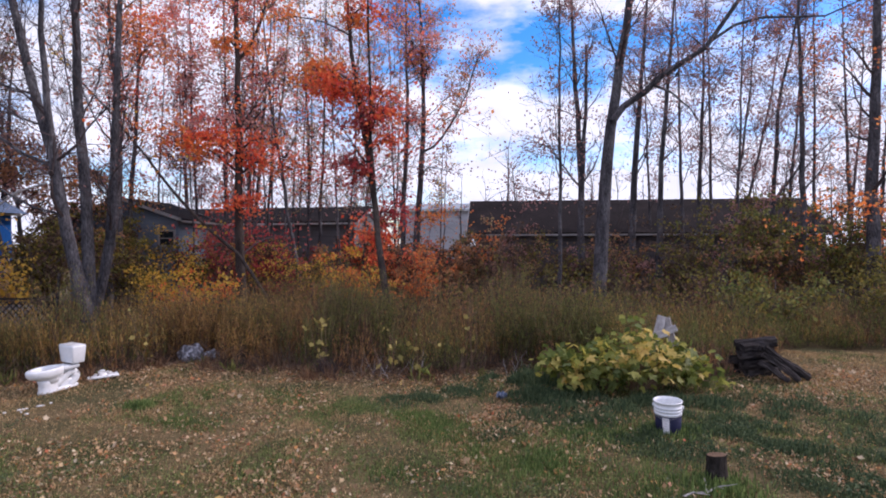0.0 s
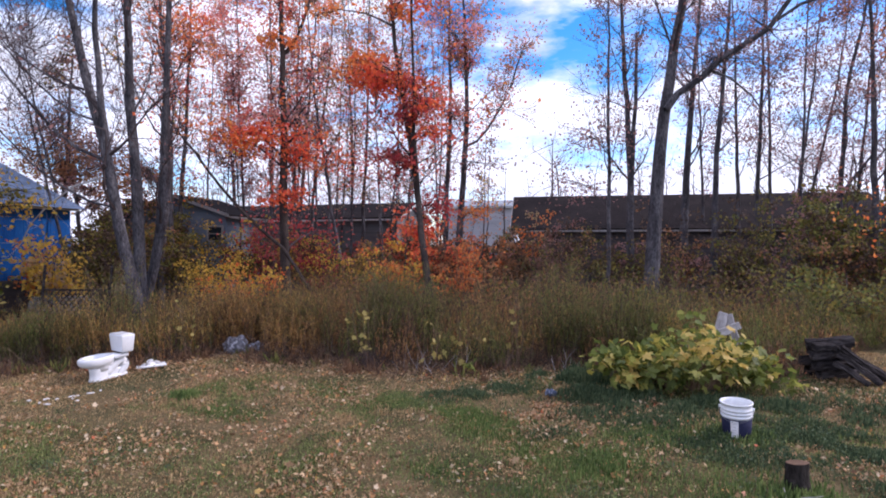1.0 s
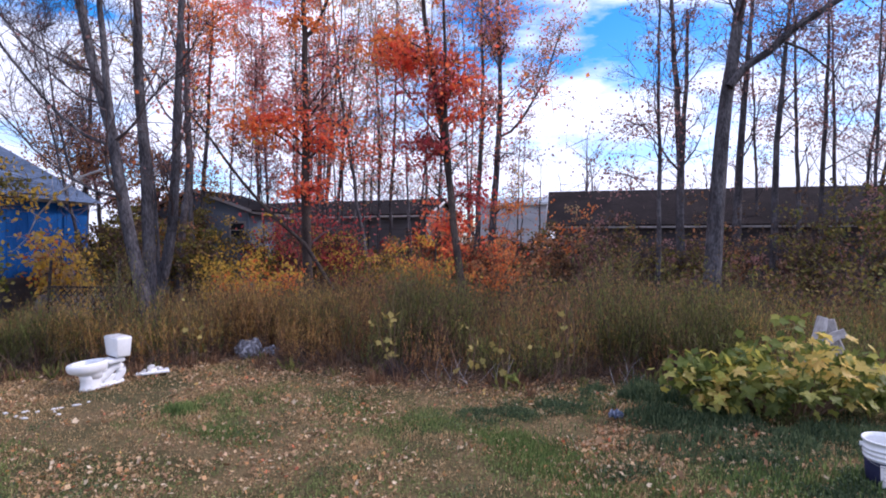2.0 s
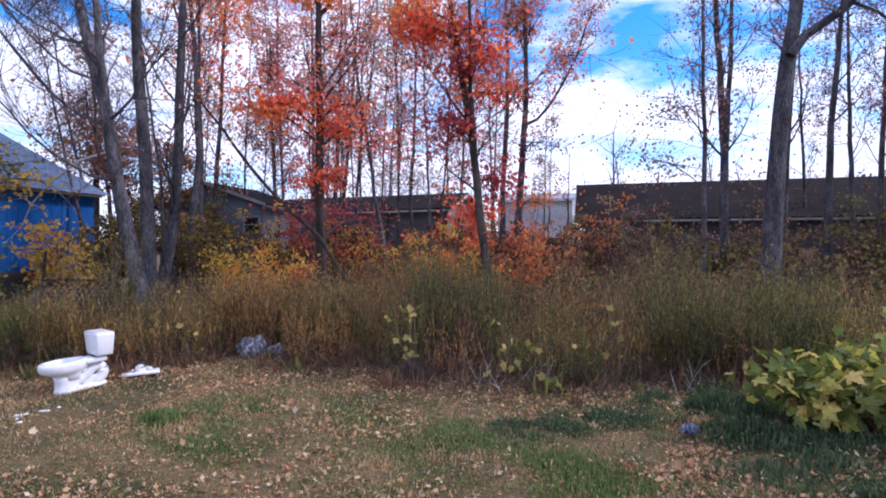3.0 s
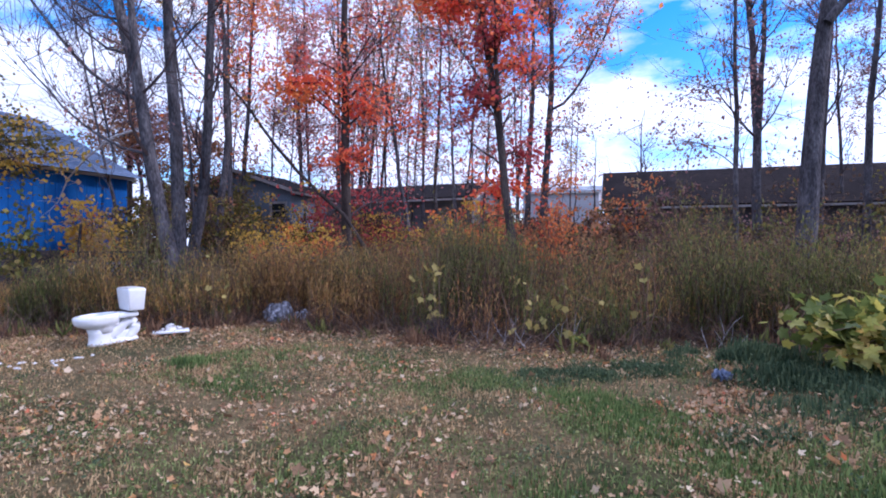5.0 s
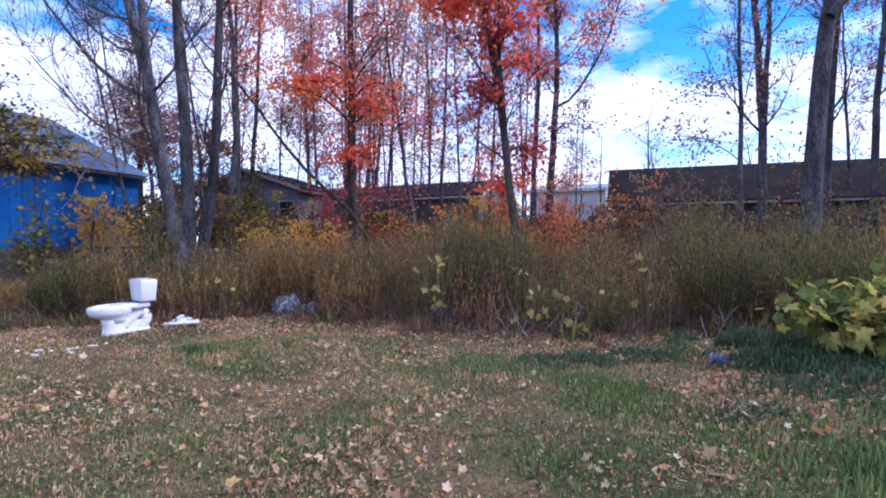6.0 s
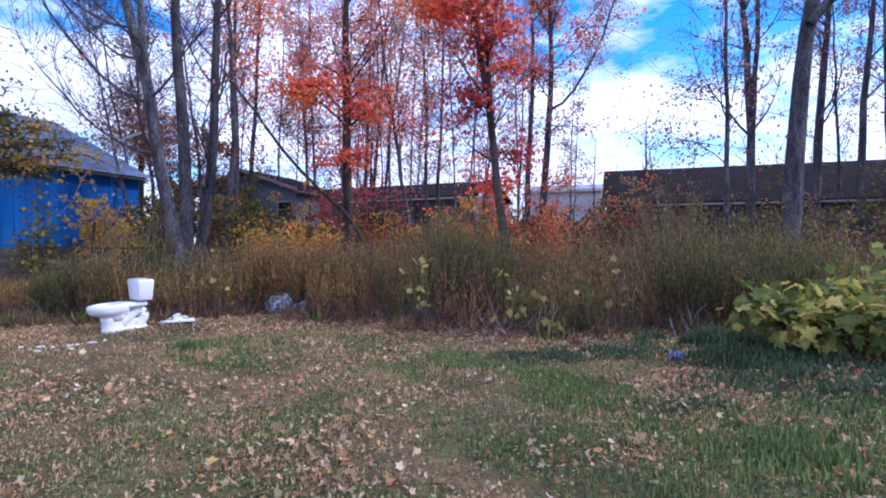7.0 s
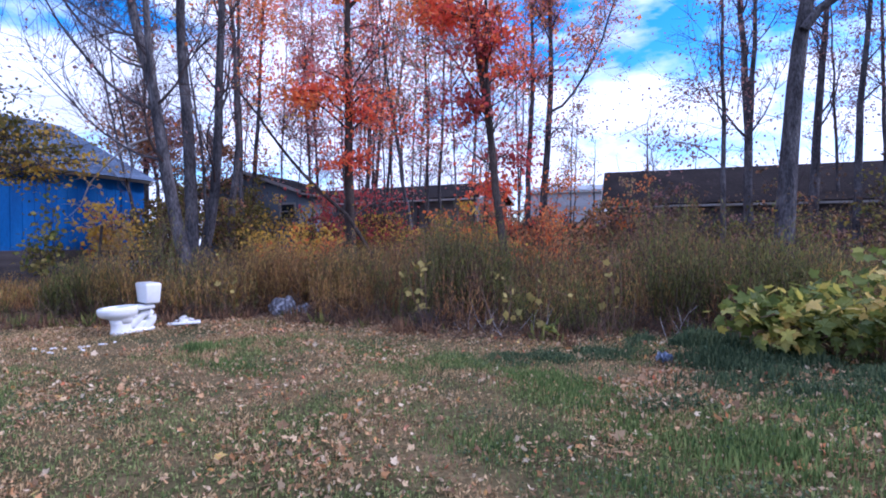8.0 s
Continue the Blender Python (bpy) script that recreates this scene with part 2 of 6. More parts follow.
M_TRIM2 = surface("grey_trim", [(0.3, (0.22, 0.21, 0.20)), (0.7, (0.36, 0.34, 0.33))], scale=2, fine=20, rough=0.6, bump=0.05, fine_dark=0.15)
M_TRIM = surface("white_trim", [(0.3, (0.55, 0.55, 0.54)), (0.7, (0.72, 0.72, 0.71))], scale=2, fine=20, rough=0.6, bump=0.05, fine_dark=0.15)
M_LITTERBLUE = surface("blue_wrapper", [(0.35, (0.045, 0.06, 0.10)), (0.52, (0.13, 0.17, 0.27)), (0.68, (0.46, 0.49, 0.57))], scale=22, fine=60, rough=0.35, bump=0.2)
M_LABEL = surface("printed_label", [(0.3, (0.80, 0.77, 0.78)), (0.7, (0.86, 0.84, 0.85))], scale=30, fine=60, rough=0.5, bump=0.0, fine_dark=0.05)


def glass_mat():
    m, n, l, out = nodes_of("window_glass")
    bs = n.new("ShaderNodeBsdfPrincipled")
    bs.inputs["Base Color"].default_value = (0.02, 0.025, 0.03, 1)
    bs.inputs["Roughness"].default_value = 0.06
    l.new(bs.outputs["BSDF"], out.inputs["Surface"])
    return m


M_GLASS = glass_mat()


# ---------------------------------------------------------------- mesh tools
def mesh_np(name, V, F, mats, mi=None, smooth=False):
    """A mesh from arrays of places and of equal-sided faces."""
    V, F = np.asarray(V, dtype=np.float32), np.asarray(F, dtype=np.int32)
    me = bpy.data.meshes.new(name)
    k = F.shape[1]
    me.vertices.add(len(V))
    me.vertices.foreach_set("co", V.ravel())
    me.loops.add(F.size)
    me.loops.foreach_set("vertex_index", F.ravel())
    me.polygons.add(len(F))
    me.polygons.foreach_set("loop_start", np.arange(0, F.size, k, dtype=np.int32))
    for m in mats:
        me.materials.append(m)
    if mi is not None:
        me.polygons.foreach_set("material_index", np.asarray(mi, dtype=np.int32))
    me.polygons.foreach_set("use_smooth", np.full(len(F), smooth))
    me.update(calc_edges=True)
    me.validate()
    return me


class Soup:
    """Collects pieces of one mesh."""

    def __init__(self):
        self.v, self.f, self.m, self.n = [], [], [], 0

    def add(self, V, F, m=0):
        self.v.append(V)
        self.f.append(np.asarray(F) + self.n)
        self.m.append(np.full(len(F), m))
        self.n += len(V)

    def mesh(self, name, mats, smooth=False):
        return mesh_np(name, np.concatenate(self.v), np.concatenate(self.f), mats, np.concatenate(self.m), smooth)


def tube(path, radii, sides=6):
    """Side wall round a polyline, as quads."""
    P = np.asarray(path, dtype=float)
    T = np.gradient(P, axis=0)
    T /= np.linalg.norm(T, axis=1)[:, None] + 1e-9
    ref = np.where(np.abs(T[:, 2:3]) > 0.9, np.array([[1.0, 0, 0]]), np.array([[0, 0, 1.0]]))
    U = np.cross(T, ref)
    U /= np.linalg.norm(U, axis=1)[:, None] + 1e-9
    W = np.cross(T, U)
    a = np.arange(sides) * 2 * math.pi / sides
    R = np.asarray(radii, dtype=float)[:, None, None]
    V = P[:, None, :] + R * (np.cos(a)[None, :, None] * U[:, None, :] + np.sin(a)[None, :, None] * W[:, None, :])
    n = len(P)
    i, j = np.meshgrid(np.arange(n - 1), np.arange(sides), indexing="ij")
    j2 = (j + 1) % sides
    F = np.stack([i * sides + j, i * sides + j2, (i + 1) * sides + j2, (i + 1) * sides + j], -1).reshape(-1, 4)
    return V.reshape(-1, 3), F


KITE = (np.array([(0, 0, 0), (0.34, 0.5, 0.10), (0, 1, 0), (-0.34, 0.5, 0.10)]), np.array([(0, 1, 2, 3)]))
BLADE = (np.array([(-0.5, 0, 0), (0.5, 0, 0), (0.35, 0.6, 0.06), (-0.1, 1, 0.3)]), np.array([(0, 1, 2, 3)]))
half_leaf = [(0.0, 0.0), (0.22, -0.03), (0.48, 0.06), (0.38, 0.22), (0.55, 0.33), (0.70, 0.53), (0.48, 0.56), (0.29, 0.58), (0.25, 0.77), (0.11, 0.85), (0.0, 1.07)]
outline = half_leaf + [(-x, y) for x, y in half_leaf[-2:0:-1]]
maple_v = np.array([(0, 0.42, 0.0)] + [(x, y, 0.22 * abs(x) - 0.25 * x * x + 0.12 * (y - 0.4) ** 2) for x, y in outline])
maple_f = np.array([(0, 1 + i, 1 + (i + 1) % len(outline)) for i in range(len(outline))])
MAPLE = (maple_v, maple_f)
CURL = (np.array([(0, 0.45, 0.0), (0, 0, 0.15), (0.38, 0.1, 0.38), (0.22, 0.6, 0.14), (0.1, 1.1, 0.42), (-0.46, 0.8, 0.30), (-0.26, 0.3, 0.12)]), np.array([(0, 1 + i, 1 + (i + 1) % 6) for i in range(6)]))


def turns(n, rs, flat=0.0):
    """n random rotations; flat 1: lying level, 0: any way."""
    yaw, a, b = rs.uniform(0, 2 * math.pi, n), rs.normal(0, 1, n), rs.normal(0, 1, n)
    s = (1 - flat) * 1.1 + 0.12
    a, b = a * s, b * s
    cz, sz, cx, sx, cy, sy = np.cos(yaw), np.sin(yaw), np.cos(a), np.sin(a), np.cos(b), np.sin(b)
    Z, O, I = np.array([[cz, -sz, 0 * cz], [sz, cz, 0 * cz], [0 * cz, 0 * cz, 0 * cz + 1]]), 0 * cz, 0 * cz + 1
    X = np.array([[I, O, O], [O, cx, -sx], [O, sx, cx]])
    Y = np.array([[cy, O, sy], [O, I, O], [-sy, O, cy]])
    return np.einsum("ijn,jkn,kln->nil", Z, X, Y)


def scatter(C, sizes, rs, shape=KITE, flat=0.0, wide=None, R=None):
    """Many small leaves at the places C."""
    v, f = shape
    n = len(C)
    if R is None:
        R = turns(n, rs, flat)
    S = np.asarray(sizes)[:, None, None] * np.ones((1, 1, 3))
    if wide is not None:
        S = S.copy()
        S[:, :, 0] = np.asarray(wide)[:, None]
    V = np.einsum("nij,nkj->nki", R, v[None] * S) + np.asarray(C)[:, None, :]
    F = f[None] + (np.arange(n) * len(v))[:, None, None]
    return V.reshape(-1, 3), F.reshape(-1, f.shape[1])


def part(name, data, material, parent, label=""):
    """Links a mesh, or a bmesh, as one part under a thing or a part."""
    if isinstance(data, bmesh.types.BMesh):
        me = bpy.data.meshes.new(name)
        data.to_mesh(me)
        data.free()
        me.materials.append(material)
        data = me
    ob = new(name, data)
    ob.parent = parent
    if label:
        ob["label"] = label
    return ob


def thing(name, label, category, m=Matrix(), group="", kind=""):
    ob = new(name)
    ob.empty_display_size = 0.2
    ob.matrix_world = m
    return tagged(ob, label, category, group, kind)


def bm_box(sx, sy, sz, m=Matrix(), bevel=0.0, segs=2, taper=1.0):
    """A box on its base centre; taper: size of the base against the top."""
    bm = bmesh.new()
    bmesh.ops.create_cube(bm, size=1.0)
    for v in bm.verts:
        k = taper if v.co.z < 0 else 1.0
        v.co = Vector((v.co.x * sx * k, v.co.y * sy * k, (v.co.z + 0.5) * sz))
    if bevel:
        bmesh.ops.bevel(bm, geom=bm.edges[:], offset=bevel, segments=segs, affect="EDGES", profile=0.5)
    bmesh.ops.transform(bm, matrix=m, verts=bm.verts)
    for f in bm.faces:
        f.smooth = bevel > 0 and segs > 1
    return bm


def bm_lathe(profile, segs=32, squash=(1, 1)):
    """Turns a profile of (radius, height) round z."""
    bm = bmesh.new()
    rings = []
    for r, z in profile:
        rings.append([bm.verts.new((r * squash[0] * math.cos(a), r * squash[1] * math.sin(a), z)) for a in (2 * math.pi * i / segs for i in range(segs))])
    for a, b in zip(rings, rings[1:]):
        for i in range(segs):
            f = bm.faces.new((a[i], a[(i + 1) % segs], b[(i + 1) % segs], b[i]))
            f.smooth = True
    return bm


def gz(x, y):
    """Height of the ground."""
    s = np.clip((np.asarray(x, dtype=float) + 0.3) / 2.7, 0, 1)
    s = s * s * (3 - 2 * s)
    near = np.clip((np.asarray(y, dtype=float) - 2.0) / 2.5, 0, 1)
    return 0.17 * s * near + 0.018 * np.sin(x * 1.7 + 0.6) * np.cos(y * 1.3) + 0.012 * np.sin(x * 4.1 + y * 3.3)


# ---------------------------------------------------------------- ground
def axis_steps(lo, hi, step):
    mid = np.arange(lo, hi + step / 2, step)
    far = np.array([1.0, 3, 7, 15, 32, 70, 150, 320, 700])
    return np.concatenate([lo - far[::-1], mid, hi + far])


gx, gy = axis_steps(-12, 10, 0.12), axis_steps(1.5, 14, 0.12)
GX, GY = np.meshgrid(gx, gy, indexing="ij")
rough_z = np.array([[0.02 * noise.noise((x * 2.2, y * 2.2, 0.0)) if -13 < x < 11 and 0 < y < 15 else 0.0 for y in gy] for x in gx])
gv = np.stack([GX, GY, gz(np.clip(GX, -30, 30), np.clip(GY, -10, 40)) + rough_z - 0.012], -1).reshape(-1, 3)
gi, gj = np.meshgrid(np.arange(len(gx) - 1), np.arange(len(gy) - 1), indexing="ij")
ny = len(gy)
gf = np.stack([gi * ny + gj, (gi + 1) * ny + gj, (gi + 1) * ny + gj + 1, gi * ny + gj + 1], -1).reshape(-1, 4)
tagged(new("ground", mesh_np("ground", gv, gf, [M_GROUND], smooth=True)), "uneven lawn soil with patchy dry and green turf", "ground", kind="structure")


# ---------------------------------------------------------------- houses
def slab(parent, name, corners, thick, material, label=""):
    """A flat panel through four corners, with thickness below it."""
    bm = bmesh.new()
    top = [Vector(c) for c in corners]
    nrm = (top[1] - top[0]).cross(top[3] - top[0]).normalized()
    if nrm.z < -0.01:
        nrm = -nrm
    a = [bm.verts.new(c) for c in top]
    b = [bm.verts.new(c - nrm * thick) for c in top]
    bm.faces.new(a)
    bm.faces.new(b[::-1])
    for i in range(4):
        j = (i + 1) % 4
        bm.faces.new((a[i], b[i], b[j], a[j]))
    bmesh.ops.recalc_face_normals(bm, faces=bm.faces)
    return part(name, bm, material, parent, label)


def box_between(parent, name, p, q, material, label=""):
    p, q = Vector(p), Vector(q)
    s = q - p
    return part(name, bm_box(s.x, s.y, s.z, Matrix.Translation(((p.x + q.x) / 2, (p.y + q.y) / 2, p.z)), bevel=0.004, segs=1), material, parent, label)


def gable_house(name, label, x0, x1, y0, y1, eave, ridge, wall, roof, trim, over=0.4, m=Matrix()):
    """Ridge along x. Walls with thickness, gables, two roof slopes, fascia boards."""
    h = thing(name, label, "house", m)
    w, ym = 0.15, (y0 + y1) / 2
    box_between(h, "wall", (x0, y0, -0.1), (x1, y0 + w, eave), wall)
    box_between(h, "wall", (x0, y1 - w, -0.1), (x1, y1, eave), wall)
    rise = (ridge - eave) / (ym - y0)
    for xa in (x0, x1 - w):
        bm = bmesh.new()
        pro = [(y0 + w, -0.1), (y1 - w, -0.1), (y1 - w, eave + rise * w - 0.02), (ym, ridge - 0.02), (y0 + w, eave + rise * w - 0.02)]
        a = [bm.verts.new((xa, y, z)) for y, z in pro]
        b = [bm.verts.new((xa + w, y, z)) for y, z in pro]
        bm.faces.new(a)
        bm.faces.new(b[::-1])
        for i in range(5):
            bm.faces.new((a[i], b[i], b[(i + 1) % 5], a[(i + 1) % 5]))
        bmesh.ops.recalc_face_normals(bm, faces=bm.faces)
        part("gable_wall", bm, wall, h)
    lo = eave - rise * over
    up = 0.16
    slopes = []
    for ya, yb in ((y0 - over, ym), (y1 + over, ym)):
        slopes.append(slab(h, "roof_slope", [(x0 - over, ya, lo + up), (x1 + over, ya, lo + up), (x1 + over, yb, ridge + up), (x0 - over, yb, ridge + up)], 0.13, roof))
    for ya, s in ((y0 - over, -1), (y1 + over, 1)):
        box_between(h, "fascia", (x0 - over, min(ya, ya + s * 0.03), lo + 0.01), (x1 + over, max(ya, ya + s * 0.03), lo + 0.10), trim, "pale fascia board")
    for xa in (x0 - over - 0.03, x1 + over):
        for ya in (y0 - over, y1 + over):
            bm = bmesh.new()
            c = [(ya, lo + up - 0.11), (ya, lo + up + 0.02), (ym, ridge + up + 0.02), (ym, ridge + up - 0.11)]
            a = [bm.verts.new((xa, y, z)) for y, z in c]
            b = [bm.verts.new((xa + 0.03, y, z)) for y, z in c]
            bm.faces.new(a)
            bm.faces.new(b[::-1])
            for i in range(4):
                bm.faces.new((a[i], b[i], b[(i + 1) % 4], a[(i + 1) % 4]))
            bmesh.ops.recalc_face_normals(bm, faces=bm.faces)
            part("rake_board", bm, trim, h, "white rake board")
    return h


def house_window(h, x, y, z, w, hgt, facing, trim):
    """facing 'y-' or 'x+': a framed dark pane on a wall."""
    e = thing("window", "", "")
    e.parent = h
    def bar(name, a0, a1, z0, z1, d0, d1, mat, par):
        if facing == "x-":
            return box_between(par, name, (x - d1, y + a0, z + z0), (x - d0, y + a1, z + z1), mat)
        if facing == "y-":
            return box_between(par, name, (x + a0, y - d1, z + z0), (x + a1, y - d0, z + z1), mat)
        return box_between(par, name, (x + d0, y + a0, z + z0), (x + d1, y + a1, z + z1), mat)
    bar("pane", -w / 2, w / 2, 0, hgt, 0.004, 0.02, M_GLASS, e)
    for a0, a1, z0, z1 in ((-w / 2 - 0.08, -w / 2, -0.08, hgt + 0.08), (w / 2, w / 2 + 0.08, -0.08, hgt + 0.08), (-w / 2, w / 2, hgt, hgt + 0.08), (-w / 2, w / 2, -0.08, 0), (-w / 2, w / 2, hgt / 2 - 0.02, hgt / 2 + 0.02)):
        bar("window_frame", a0, a1, z0, z1, 0.004, 0.045, trim, e)
    return e


house_e = gable_house("house", "long low house with dark brown shingle roof and siding darkened as if shaded", -0.6, 15.5, 27.2, 33.4, 2.95, 4.55, M_SIDD, M_ROOFD, M_TRIM2)
house_m = gable_house("house", "grey house with dark shingle roof and white rake boards", -20.5, -6.9, 27.9, 32.6, 3.50, 4.32, M_SIDD2, M_ROOFD, M_TRIM, over=0.35, m=Matrix.Translation((-6.55, 27.55, 0)) @ pose(0, 0, 0, 0, 0, -6) @ Matrix.Translation((6.55, -27.55, 0)))
house_window(house_m, -6.9, 30.2, 1.7, 0.9, 1.1, "x+", M_TRIM)
house_w = gable_house("house", "slate blue house with grey roof and pale trim", 21.6, 24.4, 12.5, 17.3, 3.35, 4.15, M_SIDB, M_ROOFD, M_TRIM2, m=pose(0, 0, 0, 0, 0, 90), over=0.3)
house_window(house_w, 21.6, 13.0, 2.35, 0.6, 0.55, "x-", M_TRIM2)
gable_house("house", "pale grey house far behind the trees", -6.8, -1.6, 42.0, 50.0, 4.9, 5.6, M_PALEWALL, M_SIDG, M_TRIM, over=0.2)


def shingle_courses(h, x0, x1, ya, za, yb, zb, n, material):
    """Overlapping courses on one roof slope, from its eave up."""
    for i in range(n):
        p, q = i / n, (i + 1.12) / n if i < n - 1 else 1.0
        lift = 0.011
        slab(h, "shingle_course", [(x0, ya + (yb - ya) * p, za + (zb - za) * p + lift), (x1, ya + (yb - ya) * p, za + (zb - za) * p + lift), (x1, ya + (yb - ya) * q, za + (zb - za) * q + 0.004), (x0, ya + (yb - ya) * q, za + (zb - za) * q + 0.004)], 0.01, material)


shingle_courses(house_e, -1.0, 15.9, 26.8, 2.90, 30.3, 4.71, 18, M_ROOFD)
shingle_courses(house_m, -20.85, -6.55, 27.55, 3.54, 30.25, 4.48, 14, M_ROOFD)


def blue_building():
    """Ridge runs away from the lawn; vertical boards on the long wall."""
    h = gable_house("outbuilding", "bright blue board building with blue grey shingle roof", 4.0, 16.4, 14.92, 23.1, 3.35, 5.35, M_BLUE, M_BLUEROOF, M_TRIM, over=0.15, m=pose(0, 0, 0, 0, 0, 90))
    for i in range(40):
        x = 4.05 + i * 0.305
        box_between(h, "batten", (x, 14.906, 1.15), (x + 0.04, 14.918, 3.28), M_BLUE)
    # Dark band along the lowest 1.14 m of the long wall.
    box_between(h, "foundation", (3.98, 14.885, -0.1), (16.43, 14.917, 1.14), M_SIDD, "dark lower band of the wall")
    shingle_courses(h, 3.65, 16.55, 14.45, 3.34, 18.9, 5.51, 22, M_BLUEROOF)
    return h


blue = blue_building()


# ---------------------------------------------------------------- trees
seed_step = [100]


def rng():
    seed_step[0] += 1
    return np.random.RandomState(seed_step[0])


def unit(v):
    return v / (np.linalg.norm(v) + 1e-9)


def limb(wood, start, d, length, r0, rs, bend=0.25, n=6, sides=4, r1=0.25, m=0):
    """A bending limb; gives its places."""
    P = [np.array(start, dtype=float)]
    d = unit(np.array(d, dtype=float))
    for i in range(n - 1):
        d = unit(d + rs.normal(0, 0.13, 3) + np.array([0, 0, bend * 0.3]))
        P.append(P[-1] + d * length / (n - 1))
    P = np.array(P)
    wood.add(*tube(P, np.linspace(r0, r0 * r1, n), sides), m)
    return P


def leaf_cloud(crown, pts, n, rs, size, spread, mi, flat=0.3):
    if n <= 0 or not len(pts):
        return
    C = np.asarray(pts)[rs.randint(0, len(pts), n)] + rs.normal(0, spread, (n, 3)) * np.array([1, 1, 0.5])
    crown.add(*scatter(C, rs.uniform(0.7, 1.25, n) * size, rs, KITE, flat, wide=rs.uniform(0.8, 1.35, n) * size), mi)


def tree(y, r, pts, top, label, bark, leaves=(), n_leaf=0, low=2.5, n_limb=16, boughs=(), forks=(), leaf=0.125, reach=1.0, slope_keep=0.5):
    """A tree whose stem runs through the places (x, z) of its plane; boughs: (x, y, z, radius, leaves, which palette)."""
    rs = rng()
    xs, zs = [p[0] for p in pts], [p[1] for p in pts]
    s0 = (xs[1] - xs[0]) / (zs[1] - zs[0])
    s1 = (xs[-1] - xs[-2]) / (zs[-1] - zs[-2])
    xb = xs[0] - s0 * slope_keep * (zs[0] + 0.1)
    xt = xs[-1] + s1 * 0.7 * (top - zs[-1])
    Z = np.concatenate([[-0.12, 0.05, 0.35], np.linspace(0.9, top, 15)])
    X = np.interp(Z, [-0.12] + zs + [top], [xb] + xs + [xt])
    sway = np.cumsum(rs.normal(0, 0.025, len(Z)))
    Y = y + sway - sway[0]
    X = X + np.where(Z > 0.5, rs.normal(0, 0.018, len(Z)), 0)
    k = np.clip(Z / top, 0, 1)
    rad = r * (1.12 - 0.95 * k ** 1.1) * np.where(Z < 0.2, 1.5, np.where(Z < 0.5, 1.18, 1.0))
    base = (float(X[0]), y, float(gz(X[0], y)) - 0.02)
    root = thing("tree", label, "tree", Matrix.Translation(base), group="autumn trees behind the weeds")
    stem, woods, crown = Soup(), [], Soup()
    off = np.array(base)
    P = np.stack([X, Y, Z], -1)
    P[0, 2] = base[2] - 0.05
    stem.add(*tube(P, rad, 10))
    tips, sources = [], [(P, rad, low)]
    for (straight, fz, tx, tz, fr) in forks:
        fy = float(np.interp(fz, Z, Y))
        x0 = float(np.interp(fz, Z, X))
        n = 8
        q = np.linspace(0, 1, n)
        F = np.stack([x0 + (tx - x0) * q ** 0.85 + rs.normal(0, 0.03, n) * q, fy + 0.3 * np.sin(q * 2) * rs.uniform(-1, 1) + rs.normal(0, 0.02, n) * q, fz + (tz - fz) * q ** (1.05 - 0.15 * straight + (1 - straight) * min(0.65, abs(tx - x0) * 0.2)) + rs.normal(0, 0.03, n) * q], -1)
        fr_ = np.linspace(fr, fr * 0.45, n)
        stem.add(*tube(F, fr_, 8))
        sources.append((F, fr_, fz + 0.5))
    for P_, rad_, low_ in sources:
        share = max(3, int(n_limb * (0.55 if P_ is not P else 1)))
        for _ in range(share):
            hi = P_[-1, 2]
            z0 = low_ + (hi * 0.97 - low_) * rs.uniform(0, 1) ** 0.85
            st = np.array([np.interp(z0, P_[:, 2], P_[:, c]) for c in range(3)])
            rr = float(np.interp(z0, P_[:, 2], rad_))
            az, el = rs.uniform(0, 2 * math.pi), radians(rs.uniform(26, 64))
            d = np.array([math.cos(az) * math.cos(el), math.sin(az) * math.cos(el), math.sin(el)])
            L = rs.uniform(0.55, 1.1) * (0.8 + 0.17 * (top - z0)) * reach
            wood = Soup()
            woods.append(wood)
            B = limb(wood, st, d, L, max(0.009, rr * rs.uniform(0.22, 0.42)), rs)
            tips.append(B[-1])
            for _ in range(rs.randint(6, 11)):
                i = rs.randint(1, len(B))
                d2 = unit(unit(B[i] - B[i - 1]) + rs.normal(0, 0.55, 3))
                S = limb(wood, B[i], d2, L * rs.uniform(0.28, 0.55), max(0.006, rr * 0.12), rs, n=4, sides=3, r1=0.4)
                tips += [S[-1], S[2]]
                for _ in range(rs.randint(2, 5)):
                    j = rs.randint(1, 4)
                    d3 = unit(unit(S[j] - S[j - 1]) + rs.normal(0, 0.6, 3))
                    W = limb(wood, S[j], d3, L * rs.uniform(0.18, 0.42), 0.006, rs, n=3, sides=3, r1=0.5)
                    tips.append(W[-1])
    if n_leaf and leaves:
        for i, mt in enumerate(leaves):
            some = [tips[k] for k in rs.choice(len(tips), max(4, int(len(tips) * 0.16)), replace=False)]
            leaf_cloud(crown, some, int(n_leaf * (1.75 if M_PINK not in leaves[:1] else 1.7)) // len(leaves), rs, leaf * (0.95 if M_PINK not in leaves[:1] else 0.8), 0.19, i, flat=0.45)
    for bx, by, bz, br, n, mi in boughs:
        c = np.array([bx, by, bz])
        z0 = max(1.0, min(bz - 0.35 * np.hypot(bx - np.interp(bz, Z, X), by - y), top - 0.5))
        st = np.array([np.interp(z0, Z, X), np.interp(z0, Z, Y), z0])
        n_p = 7
        q = np.linspace(0, 1, n_p)[:, None]
        B = st + (c - st) * q + np.array([0, 0, 1.0]) * (0.25 * np.sin(q * 3.1)) + rs.normal(0, 0.03, (n_p, 3)) * q
        wood = Soup()
        woods.append(wood)
        wood.add(*tube(B, np.linspace(max(0.014, r * 0.3), 0.008, n_p), 4))
